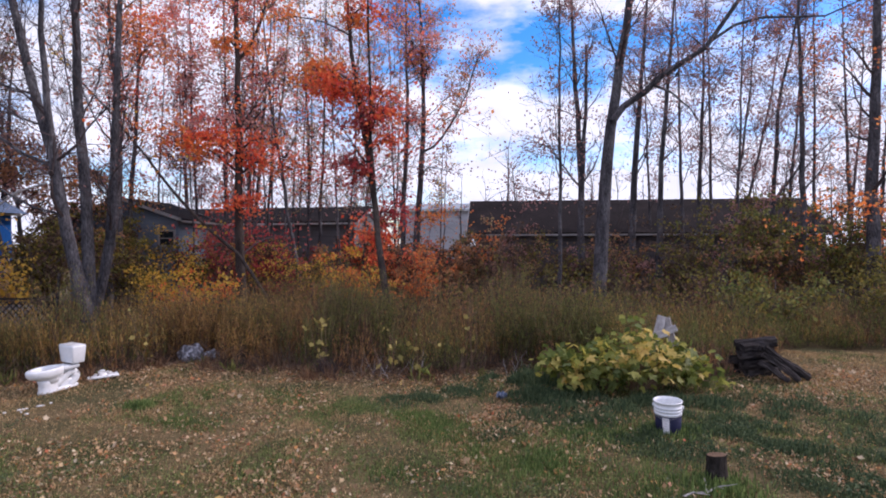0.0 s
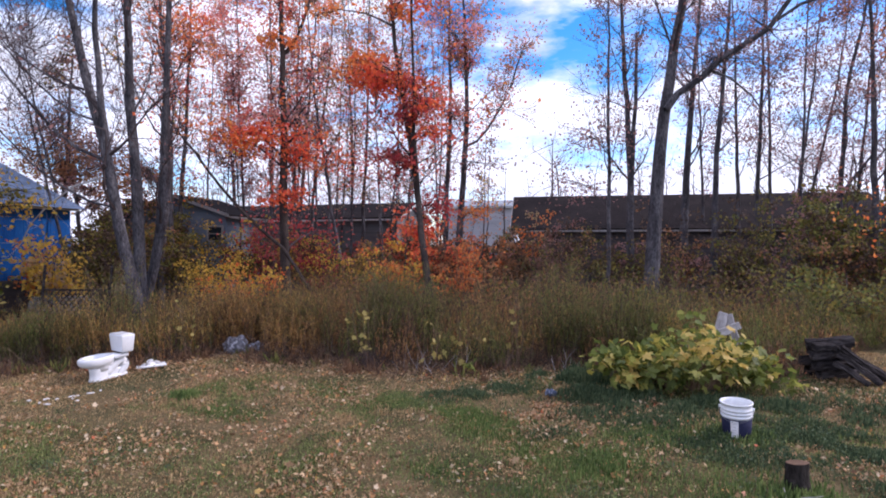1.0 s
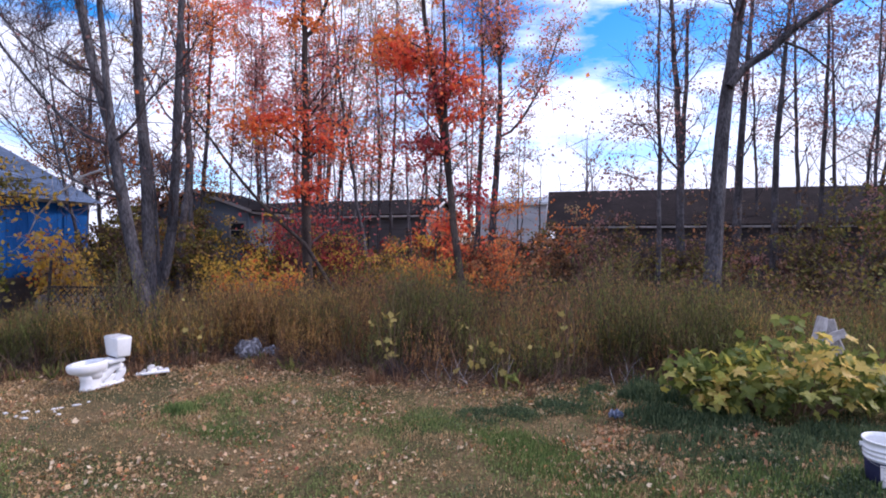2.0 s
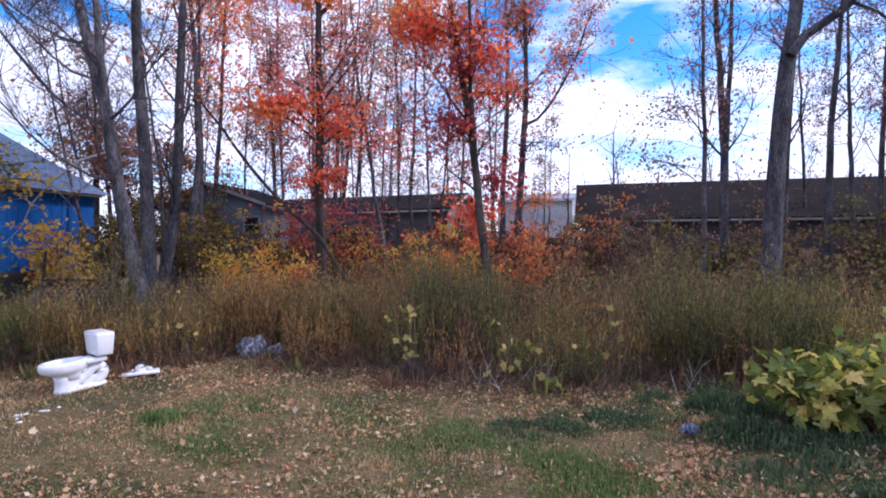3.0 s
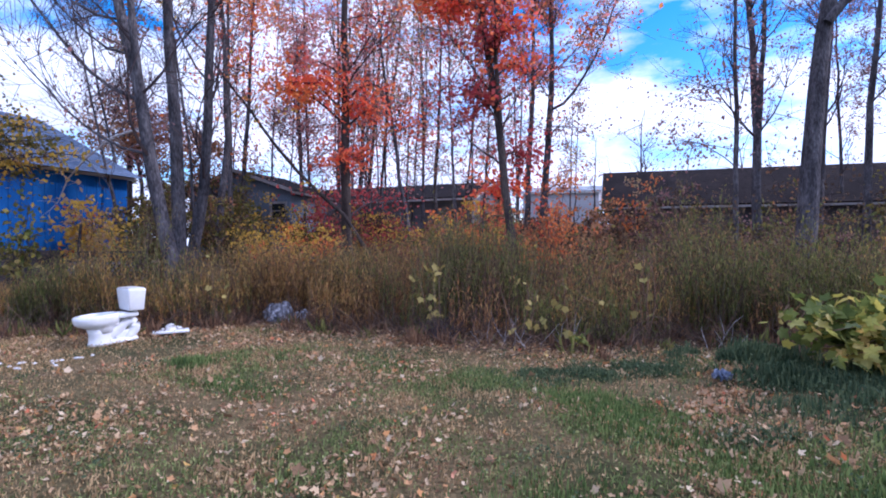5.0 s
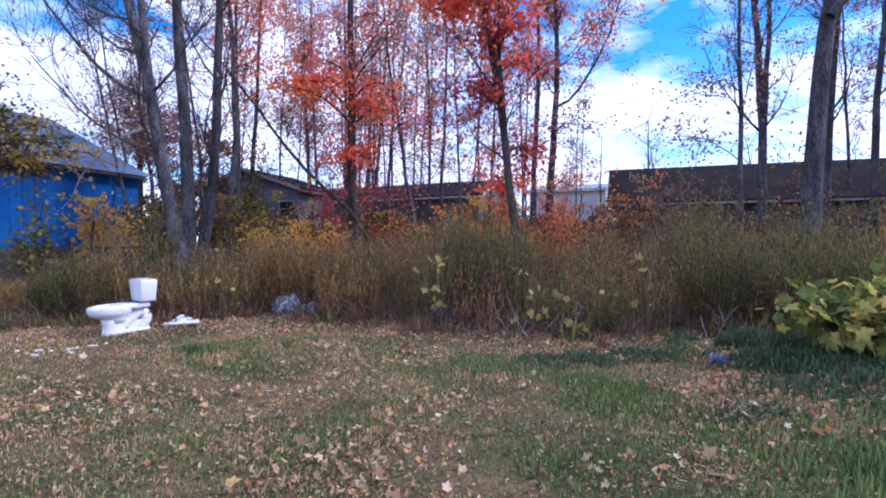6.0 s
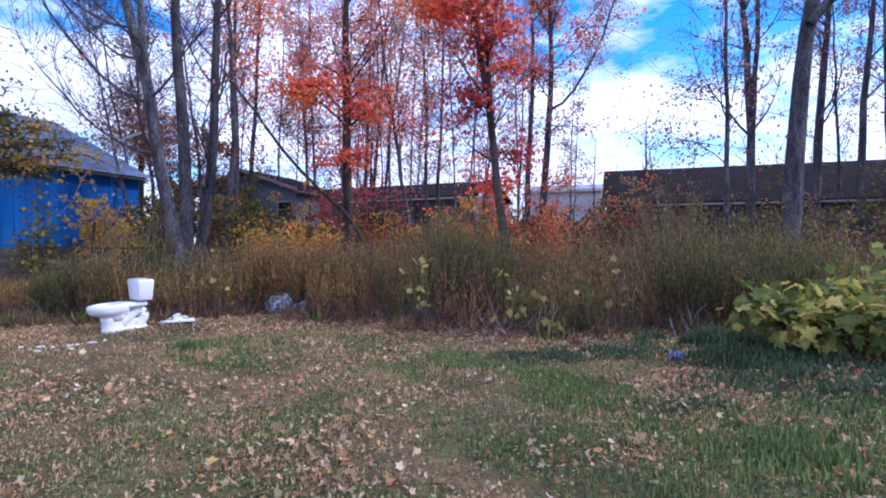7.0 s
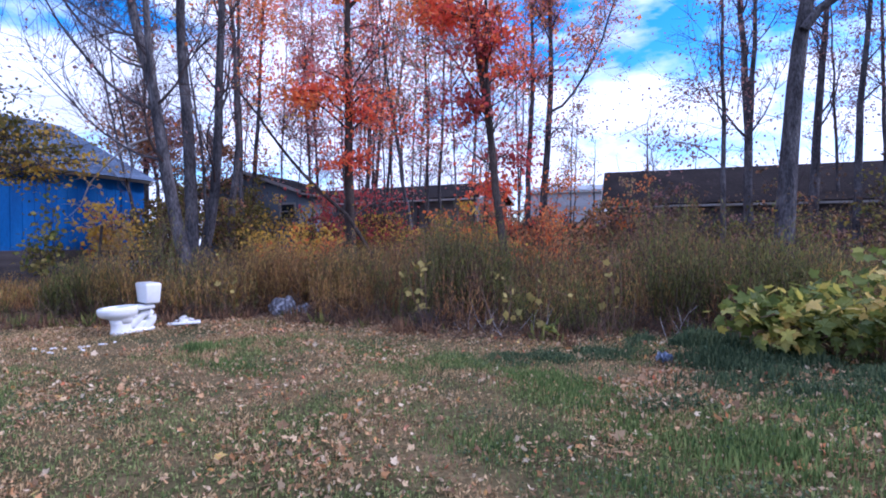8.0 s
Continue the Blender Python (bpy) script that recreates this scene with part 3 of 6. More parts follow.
        ends = []
        for _ in range(30):
            i = rs.randint(3, n_p)
            d = rs.normal(0, 1, 3) * np.array([1, 1, 0.5])
            S = limb(wood, B[i], d, br * rs.uniform(0.6, 2.3), 0.007, rs, bend=0.0, n=4, sides=3, r1=0.4)
            ends += [S[-1], S[2], S[1]]
        few = [ends[k] for k in rs.choice(len(ends), len(ends) // 2, replace=False)]
        leaf_cloud(crown, few, int(n * 0.72), rs, leaf, br * 0.27, mi, flat=0.35)
        leaf_cloud(crown, ends, int(n * 0.42), rs, leaf * 0.9, br * 0.62, mi, flat=0.2)
    for soup in (stem, crown, *woods):
        for v in soup.v:
            v -= off
    part("trunk", stem.mesh("trunk", [bark], True), None, root)
    for wood in woods:
        part("branch", wood.mesh("branch", [M_TWIG]), None, root)
    if crown.n:
        part("crown", crown.mesh("crown", list(leaves)), None, root)
    return root


GREY_BARE = "tall grey-barked tree almost bare of leaves"
RED_MAPLE = "slender maple with red and orange autumn leaves"
THIN = "thin tree with sparse faded autumn leaves"

# the clump of four grey trunks beside the toilet
tree(11.30, 0.128, [(-8.45, 1.6), (-8.73, 2.7), (-9.02, 4.2), (-9.19, 4.8), (-9.40, 5.6), (-9.66, 6.37), (-9.97, 7.73)], 13, "tall grey forked tree almost bare of leaves", M_BARK, (M_PINK,), 150, low=2.6, n_limb=14, forks=[(0, 4.1, -9.08, 9.0, 0.08), (0.5, 4.04, -12.43, 7.35, 0.038), (0.5, 4.92, -12.78, 7.84, 0.026), (0.4, 3.0, -12.6, 5.4, 0.03), (0.5, 5.6, -12.4, 7.6, 0.026)], reach=1.3, slope_keep=0.9)
tree(12.04, 0.135, [(-8.81, 1.83), (-8.90, 3.54), (-9.03, 6.4)], 13, GREY_BARE, M_BARK, (M_PINK,), 150, low=3.2, n_limb=14, reach=1.2)
tree(12.86, 0.12, [(-9.12, 1.17), (-9.0, 1.75), (-8.80, 3.69), (-8.66, 6.56)], 12, GREY_BARE, M_BARK, (M_PINK, M_ORANGE), 200, low=2.4, n_limb=16, reach=1.2, slope_keep=1.6)
tree(17.5, 0.115, [(-12.33, 2.24), (-12.06, 4.62), (-12.17, 6.92), (-12.33, 9.05)], 14, GREY_BARE, M_BARK, (M_ORANGE, M_RED), 420, low=4, n_limb=13)
tree(18.5, 0.09, [(-12.71, 2.39), (-12.76, 4.84), (-12.86, 7.67)], 14, GREY_BARE, M_BARK, (M_RED, M_ORANGE), 420, low=4, n_limb=13)
tree(21.0, 0.10, [(-14.13, 4.08), (-13.88, 7.51), (-13.68, 10.72)], 15, RED_MAPLE, M_BARK, (M_ORANGE, M_RED), 1000, low=4, n_limb=18, boughs=[(-13.2, 20.0, 10.3, 1.3, 700, 0), (-14.2, 20.5, 8.0, 1.0, 350, 1)])
tree(19.6, 0.09, [(-17.4, 1.0), (-17.7, 4.0), (-18.2, 6.5)], 8.6, "leaning tree with layered brown and dull orange leaves", M_BARK, (M_PINK, M_RUSTLEAF, M_RUSTLEAF), 260, low=3.0, n_limb=10, boughs=[(-19.0, 19.2, 6.7, 0.9, 420, 0), (-18.0, 19.1, 6.2, 0.9, 520, 2), (-17.3, 19.2, 5.4, 0.9, 520, 2), (-19.0, 19.0, 5.3, 0.9, 620, 2), (-17.9, 19.3, 4.7, 0.8, 520, 1), (-16.8, 19.2, 4.3, 0.7, 360, 0), (-16.17, 19.3, 5.20, 0.7, 330, 0), (-14.81, 19.3, 4.93, 0.7, 330, 1), (-13.86, 19.3, 4.79, 0.7, 330, 2), (-16.80, 19.3, 6.05, 0.7, 330, 0), (-15.54, 19.3, 5.77, 0.7, 330, 1), (-12.70, 19.3, 4.34, 0.7, 330, 2)])
tree(15.6, 0.05, [(-14.2, 1.0), (-14.8, 3.5), (-15.6, 6.0)], 9.5, "thin bare tree with fine spreading twigs", M_BARK, (M_PINK,), 60, low=2.4, n_limb=24, reach=1.4)
tree(17.0, 0.06, [(-15.6, 1.0), (-16.2, 4.0), (-17.0, 7.0)], 10.5, "thin bare tree with fine spreading twigs", M_BARK, (M_PINK,), 60, low=4.5, n_limb=26, reach=1.3)
tree(15.0, 0.045, [(-11.0, 1.0), (-11.3, 4.0), (-11.7, 7.0)], 10.0, "thin bare tree with fine spreading twigs", M_BARK, (M_PINK,), 80, low=3.0, n_limb=22, reach=1.1)
tree(19.5, 0.14, [(-18.4, 1.0), (-18.2, 4.0), (-17.9, 7.0)], 9.5, "broad tree with brown and dull orange leaves behind the blue building", M_BARK, (M_RUSTLEAF, M_PINK, M_OLIVE), 700, low=2.6, n_limb=9, reach=1.2)
# small tree beside the blue building, its boughs hang before the roof
tree(9.9, 0.07, [(-13.0, 0.8), (-13.15, 3.0), (-13.2, 4.5)], 5.6, "small tree with olive and yellow leaves beside the blue building", M_BARKD, (M_OLIVE, M_YELLOW), 260, low=3.0, n_limb=6, reach=0.7, leaf=0.11,
     boughs=[(-13.1, 11.2, 3.9, 0.5, 240, 0), (-12.45, 11.2, 3.55, 0.45, 230, 0), (-11.75, 11.3, 3.3, 0.4, 200, 0), (-12.7, 11.0, 3.1, 0.4, 150, 1), (-11.9, 11.4, 3.7, 0.36, 110, 1), (-13.2, 11.2, 3.4, 0.4, 150, 1), (-11.35, 11.4, 3.05, 0.34, 100, 1), (-13.0, 11.2, 4.7, 0.3, 70, 0), (-11.2, 11.4, 3.4, 0.34, 120, 0), (-11.7, 11.3, 2.9, 0.34, 110, 1), (-12.3, 11.2, 2.75, 0.34, 110, 0), (-12.2, 11.0, 3.95, 0.36, 140, 0), (-10.9, 11.5, 3.15, 0.3, 70, 1)])
# maple with the dark straight stem
tree(16.6, 0.140, [(-7.38, 1.1), (-7.41, 1.9), (-7.47, 5.0), (-7.54, 8.2)], 13.5, "dark straight maple with orange red leaves", M_BARKD, (M_RED, M_ROSE, M_CRIMSON, M_ORANGE), 850, low=3.4, n_limb=14, forks=[(0, 8.1, -6.55, 10.6, 0.065)],
     boughs=[(-8.4, 15.0, 5.2, 0.45, 420, 3), (-8.1, 15.2, 5.4, 0.42, 260, 0), (-8.1, 15.9, 6.05, 0.5, 280, 1), (-8.0, 15.9, 5.5, 0.45, 220, 0), (-6.95, 16.5, 4.95, 0.36, 170, 0), (-7.3, 16.0, 3.5, 0.42, 240, 0), (-6.9, 16.3, 3.6, 0.3, 110, 0), (-6.35, 17.0, 4.9, 0.45, 150, 0), (-6.5, 17.0, 5.6, 0.42, 120, 0), (-7.28, 17.0, 8.4, 0.4, 160, 3), (-8.15, 16.8, 8.6, 0.4, 150, 3), (-8.6, 18.0, 2.7, 0.8, 170, 2), (-6.6, 18.2, 2.6, 0.8, 200, 2)])
tree(16.0, 0.055, [(-7.06, 1.98), (-8.51, 3.18), (-11.12, 6.30), (-13.23, 8.53)], 9.2, "leaning bare sapling crossing the other stems", M_BARKD, (M_YELLOW,), 70, low=2.2, n_limb=12, reach=0.5, slope_keep=0.5)
# thin stems in the middle
tree(26, 0.062, [(-14.82, 4.59), (-15.05, 7.67), (-15.28, 13.07)], 16, RED_MAPLE, M_BARK, (M_ROSE, M_PINK), 1300, low=4)
tree(24, 0.068, [(-13.10, 4.02), (-13.28, 8.30), (-13.37, 11.96)], 16, RED_MAPLE, M_BARK, (M_ROSE, M_ROSE, M_RED), 1500, low=4, boughs=[(-13.0, 23.5, 10.6, 1.5, 600, 0), (-12.0, 23.5, 6.3, 1.2, 500, 0)])
tree(25, 0.09, [(-12.23, 4.10), (-12.24, 9.73), (-12.29, 12.24)], 16, RED_MAPLE, M_BARK, (M_ROSE, M_ORANGE), 1000, low=4, boughs=[(-12.0, 24.4, 9.0, 1.2, 400, 0)])
tree(26, 0.11, [(-11.65, 4.18), (-11.49, 8.69), (-11.36, 12.54)], 16, RED_MAPLE, M_BARK, (M_ROSE, M_PINK, M_TAN), 1000, low=5)
tree(27, 0.10, [(-11.67, 4.29), (-11.37, 7.36), (-11.03, 11.54), (-10.88, 12.90)], 16, THIN, M_BARK, (M_TAN, M_ROSE), 700, low=4)
tree(27, 0.08, [(-11.06, 4.27), (-10.81, 7.05), (-10.32, 9.66), (-10.02, 12.79)], 16, THIN, M_BARK, (M_PINK, M_TAN), 700, low=4)
tree(20, 0.066, [(-6.96, 2.03), (-7.31, 3.99), (-7.79, 6.87), (-8.09, 9.55)], 13, "thin leaning maple with red leaves", M_BARK, (M_RED, M_ROSE, M_TAN), 700, low=3, slope_keep=0.9, boughs=[(-7.0, 19.8, 5.0, 0.9, 260, 0)])
tree(26, 0.055, [(-8.54, 4.20), (-8.48, 7.61), (-8.81, 12.20)], 15, THIN, M_BARK, (M_TAN, M_PINK), 700, low=3)
tree(26, 0.085, [(-7.98, 4.18), (-7.77, 7.55), (-7.71, 11.31)], 15, THIN, M_BARK, (M_TAN, M_YELLOW, M_PINK), 700, low=4, forks=[(0, 8.0, -5.8, 12.0, 0.045)])
tree(14.2, 0.088, [(-2.40, 1.4), (-2.52, 2.52), (-2.72, 4.2), (-2.90, 5.3), (-3.15, 6.8), (-3.32, 8.4)], 12, "maple with deep red leaves and orange boughs", M_BARKD, (M_RED, M_CRIMSON, M_ORANGE, M_ROSE), 900, low=2.8, n_limb=16, forks=[(0, 2.6, -2.78, 8.6, 0.055)], slope_keep=0.9, leaf=0.115,
     boughs=[(-5.0, 15.2, 7.15, 0.40, 240, 2), (-4.6, 14.9, 6.8, 0.36, 280, 2), (-4.2, 14.6, 6.45, 0.34, 300, 0), (-3.75, 14.3, 6.2, 0.36, 330, 0), (-3.4, 14.0, 4.35, 0.42, 230, 1), (-3.05, 13.9, 4.05, 0.36, 170, 1), (-2.2, 14.0, 5.55, 0.36, 260, 0), (-2.6, 14.0, 6.1, 0.36, 300, 0), (-2.37, 14.8, 3.1, 0.36, 260, 1), (-2.84, 15.0, 2.5, 0.45, 340, 0), (-2.84, 13.8, 5.3, 0.34, 220, 1), (-3.1, 14.2, 7.9, 0.3, 160, 2), (-2.6, 14.6, 8.4, 0.34, 170, 0), (-2.2, 15.0, 5.0, 0.42, 200, 0), (-5.7, 15.2, 8.6, 0.45, 230, 2)])
tree(24, 0.112, [(-3.58, 4.16), (-3.42, 6.93), (-3.46, 10.63)], 15, "maple with thinning orange leaves", M_BARK, (M_ROSE, M_TAN, M_PINK, M_RED), 1800, low=3.0, n_limb=18, boughs=[(-2.9, 22.5, 10.6, 1.4, 600, 0), (-3.0, 23.5, 7.6, 1.1, 350, 0)])
tree(24.2, 0.15, [(-3.02, 3.01), (-2.81, 6.12), (-2.70, 8.31), (-2.81, 10.54)], 15, "maple with thinning orange leaves", M_BARK, (M_ROSE, M_ORANGE, M_PINK, M_TAN), 1800, low=3.0, n_limb=20, forks=[(0, 6.4, -0.2, 10.6, 0.06)], boughs=[(-2.1, 23.6, 5.6, 1.0, 300, 2), (-2.3, 23.8, 3.4, 0.9, 350, 1)])
for sx, sr, sl in ((-11.62, 0.05, 0.10), (-11.0, 0.045, -0.12), (-10.6, 0.055, 0.06), (-9.5, 0.045, 0.15), (-8.75, 0.05, -0.05), (-6.5, 0.045, 0.12), (-4.5, 0.05, -0.1)):
    tree(26.5, sr, [(sx, 4.5), (sx + sl, 8.0), (sx + 2.4 * sl, 12.5)], 15, THIN, M_BARK, (M_PINK, M_RED), 160, low=6, n_limb=9, reach=0.7)
for sx, sy, lean, sr in ((-15.3, 21.5, 0.3, 0.04), (-13.9, 24.8, -0.2, 0.045), (-12.9, 22.2, 0.3, 0.035), (-11.9, 21.6, -0.3, 0.035), (-11.2, 24.2, 0.2, 0.04), (-10.2, 23.4, -0.2, 0.035), (-9.4, 21.8, 0.3, 0.03), (-5.7, 21.4, -0.2, 0.03)):
    tree(sy, sr, [(sx, 2.0), (sx + lean, 6.5)], 10.5, "thin twiggy stem with a few rose coloured leaves", M_BARK, (M_ROSE, M_PINK), 520, low=2.6, n_limb=17, reach=0.9)
tree(26, 0.05, [(-1.27, 2.48), (-1.20, 5.04)], 5.6, "dead thin stem standing by the roof", M_BARKD, (M_PINK,), 30, low=3, n_limb=6, reach=0.5)
tree(27, 0.04, [(-2.3, 2.5), (-2.2, 6.0)], 8.5, THIN, M_BARK, (M_PINK,), 160, low=3, n_limb=10, reach=0.6)
tree(25.5, 0.035, [(-2.0, 2.5), (-1.9, 5.0)], 7.0, THIN, M_BARK, (M_YELLOW, M_PINK), 160, low=3, n_limb=10, reach=0.6)
for sx, sy, lean, sr, st in ((-9.9, 28.0, 0.3, 0.05, 13), (-9.0, 24.5, -0.3, 0.045, 12), (-7.4, 22.5, 0.2, 0.042, 11), (-7.0, 27.0, 0.4, 0.055, 14), (-6.5, 24.0, -0.2, 0.04, 12), (-6.0, 26.6, 0.3, 0.05, 13), (-5.2, 23.2, 0.25, 0.035, 10), (-10.8, 22.5, -0.2, 0.04, 11), (-14.2, 22.8, 0.25, 0.05, 12), (-4.6, 27.0, 0.2, 0.05, 13)):
    tree(sy, sr, [(sx, 2.0), (sx + lean, 7.0)], st, "thin bare stem with a few faded leaves", M_BARK, (M_TAN, M_ROSE), 460, low=3.2, n_limb=16, reach=0.8)
# right of the gap
FADED = "tall tree with sparse faded pinkish leaves"
tree(19, 0.07, [(2.56, 3.59), (2.56, 4.83), (2.55, 7.07)], 12, FADED, M_BARK, (M_PINK,), 600, low=3.0, n_limb=18, boughs=[(2.2, 22.2, 6.2, 1.2, 350, 0), (1.5, 22.5, 4.6, 1.0, 260, 0)])
tree(22, 0.14, [(3.69, 3.98), (3.65, 5.43), (3.45, 8.43)], 14, FADED, M_BARK, (M_PINK,), 800, low=4.4, n_limb=18, forks=[(0, 4.2, 3.90, 10.0, 0.1)])
tree(26.5, 0.175, [(6.74, 4.51), (6.90, 8.0), (7.25, 12.5)], 15, FADED, M_BARK, (M_PINK,), 800, low=5, n_limb=20)
tree(16.0, 0.19, [(3.36, 2.0), (3.45, 3.4), (3.72, 6.2), (4.12, 8.9)], 14, "big dark tree with one long arching limb", M_BARK, (M_PINK,), 500, low=6.5, n_limb=14, reach=1.2, slope_keep=0.8)
tree(26, 0.09, [(8.72, 4.73), (8.56, 9.02)], 14, FADED, M_BARK, (M_PINK,), 700, low=4)
tree(24, 0.095, [(8.77, 4.28), (8.90, 8.47)], 14, FADED, M_BARK, (M_PINK,), 700, low=4, boughs=[(8.6, 21.0, 8.5, 1.6, 500, 0)])
tree(26, 0.08, [(9.96, 4.43), (9.87, 8.98)], 14, FADED, M_BARK, (M_PINK,), 600, low=4)
tree(26, 0.07, [(10.97, 3.29), (11.58, 8.53)], 14, FADED, M_BARK, (M_PINK,), 600, low=4)
tree(27, 0.075, [(11.95, 4.21), (12.90, 8.74)], 14, FADED, M_BARK, (M_PINK,), 600, low=4)
tree(23, 0.095, [(11.18, 3.68), (11.35, 7.77), (11.84, 9.86)], 14, FADED, M_BARK, (M_PINK,), 700, low=4)
tree(21, 0.11, [(11.31, 2.63), (11.24, 6.47), (11.11, 10.98)], 14, FADED, M_BARK, (M_PINK, M_ORANGE), 700, low=3, boughs=[(12.9, 21.5, 3.6, 1.4, 260, 1)])
tree(24, 0.07, [(13.30, 3.08), (13.20, 12.21)], 14, FADED, M_BARK, (M_PINK,), 600, low=4)
tree(17, 0.18, [(11.03, 2.06), (11.02, 3.83), (11.08, 9.20)], 14, FADED, M_BARK, (M_PINK, M_ORANGE), 700, low=3, boughs=[(10.4, 16.5, 3.4, 1.0, 250, 1)])
tree(22, 0.10, [(10.26, 3.14), (11.71, 5.25)], 6.5, "leaning bare stem between the trees", M_BARK, (M_PINK,), 80, low=3, n_limb=8, reach=0.6, slope_keep=0.5)
tree(23, 0.12, [(6.9, 2.0), (7.0, 6.0), (7.3, 10.0)], 14, FADED, M_BARK, (M_PINK,), 500, low=5)


for sx, sy, lean, sr in ((9.4, 22.0, 0.2, 0.06), (12.6, 25.0, 0.5, 0.07), (14.6, 24.0, -0.2, 0.08), (15.8, 26.0, 0.4, 0.07), (13.4, 20.5, 0.3, 0.06), (7.8, 27.5, -0.2, 0.07)):
    tree(sy, sr, [(sx, 2.0), (sx + lean, 7.0)], 13, FADED, M_BARK, (M_PINK, M_PINK), 900, low=3.2, n_limb=15)


def arching_limb():
    """The long limb of the big tree, with its side shoots."""
    rs = rng()
    big = [o for o in bpy.data.objects if o.get("label", "").startswith("big dark tree")][0]
    s = Soup()
    P = np.array([(3.66, 16.0, 5.75), (3.95, 16.0, 6.15), (4.53, 15.9, 6.53), (4.95, 15.9, 6.95), (6.05, 15.8, 7.62), (6.95, 15.7, 8.95), (7.4, 15.6, 10.2)])
    s.add(*tube(P, [0.10, 0.09, 0.085, 0.08, 0.065, 0.05, 0.03], 8))
    s.add(*tube(np.array([(6.2, 15.8, 7.8), (6.8, 15.8, 8.2), (7.46, 15.8, 8.37), (9.06, 15.8, 8.34), (10.4, 15.7, 8.9)]), [0.045, 0.042, 0.035, 0.025, 0.012], 6))
    s.add(*tube(np.array([(4.7, 15.9, 6.7), (5.3, 16.2, 6.55), (5.9, 16.4, 6.1), (6.2, 16.4, 5.6)]), [0.04, 0.03, 0.02, 0.01], 5))
    ends = []
    for i in range(46):
        a = P[rs.randint(2, 7)] + rs.normal(0, 0.05, 3)
        B = limb(s, a, rs.normal(0, 1, 3) + np.array([0.3, 0, 0.6]), rs.uniform(0.6, 1.8), 0.016, rs, n=5, sides=3, r1=0.3)
        for _ in range(4):
            S = limb(s, B[rs.randint(1, 5)], rs.normal(0, 1, 3), rs.uniform(0.25, 0.7), 0.007, rs, n=3, sides=3)
            ends.append(S[-1])
    for v in s.v:
        v -= np.array(big.location)
    part("arching_limb", s.mesh("arching_limb", [M_BARK]), None, big)
    c = Soup()
    leaf_cloud(c, np.array(ends), 700, rs, 0.08, 0.15, 0)
    for v in c.v:
        v -= np.array(big.location)
    part("limb_leaves", c.mesh("limb_leaves", [M_PINK]), None, big)


def dead_branch():
    """A pale dead branch that droops from the grey forked tree."""
    rs = rng()
    host = [o for o in bpy.data.objects if o.get("label", "").startswith("tall grey forked")][0]
    s = Soup()
    P = np.array([(-10.25, 12.55, 3.85), (-10.7, 12.2, 3.6), (-11.2, 12.0, 3.15), (-11.6, 11.9, 2.7), (-11.9, 11.9, 2.2)])
    s.add(*tube(P, [0.03, 0.026, 0.02, 0.015, 0.008], 6))
    for _ in range(16):
        B = limb(s, P[rs.randint(1, 5)], rs.normal(0, 1, 3) + np.array([-0.6, 0, -0.5]), rs.uniform(0.3, 0.9), 0.009, rs, bend=-0.2, n=5, sides=3, r1=0.3)
        limb(s, B[2], rs.normal(0, 1, 3), 0.3, 0.005, rs, n=3, sides=3)
    for v in s.v:
        v -= np.array(host.location)
    part("dead_branch", s.mesh("dead_branch", [M_PALE]), None, host, "pale dead drooping branch")


bpy.context.view_layer.update()
arching_limb()
dead_branch()


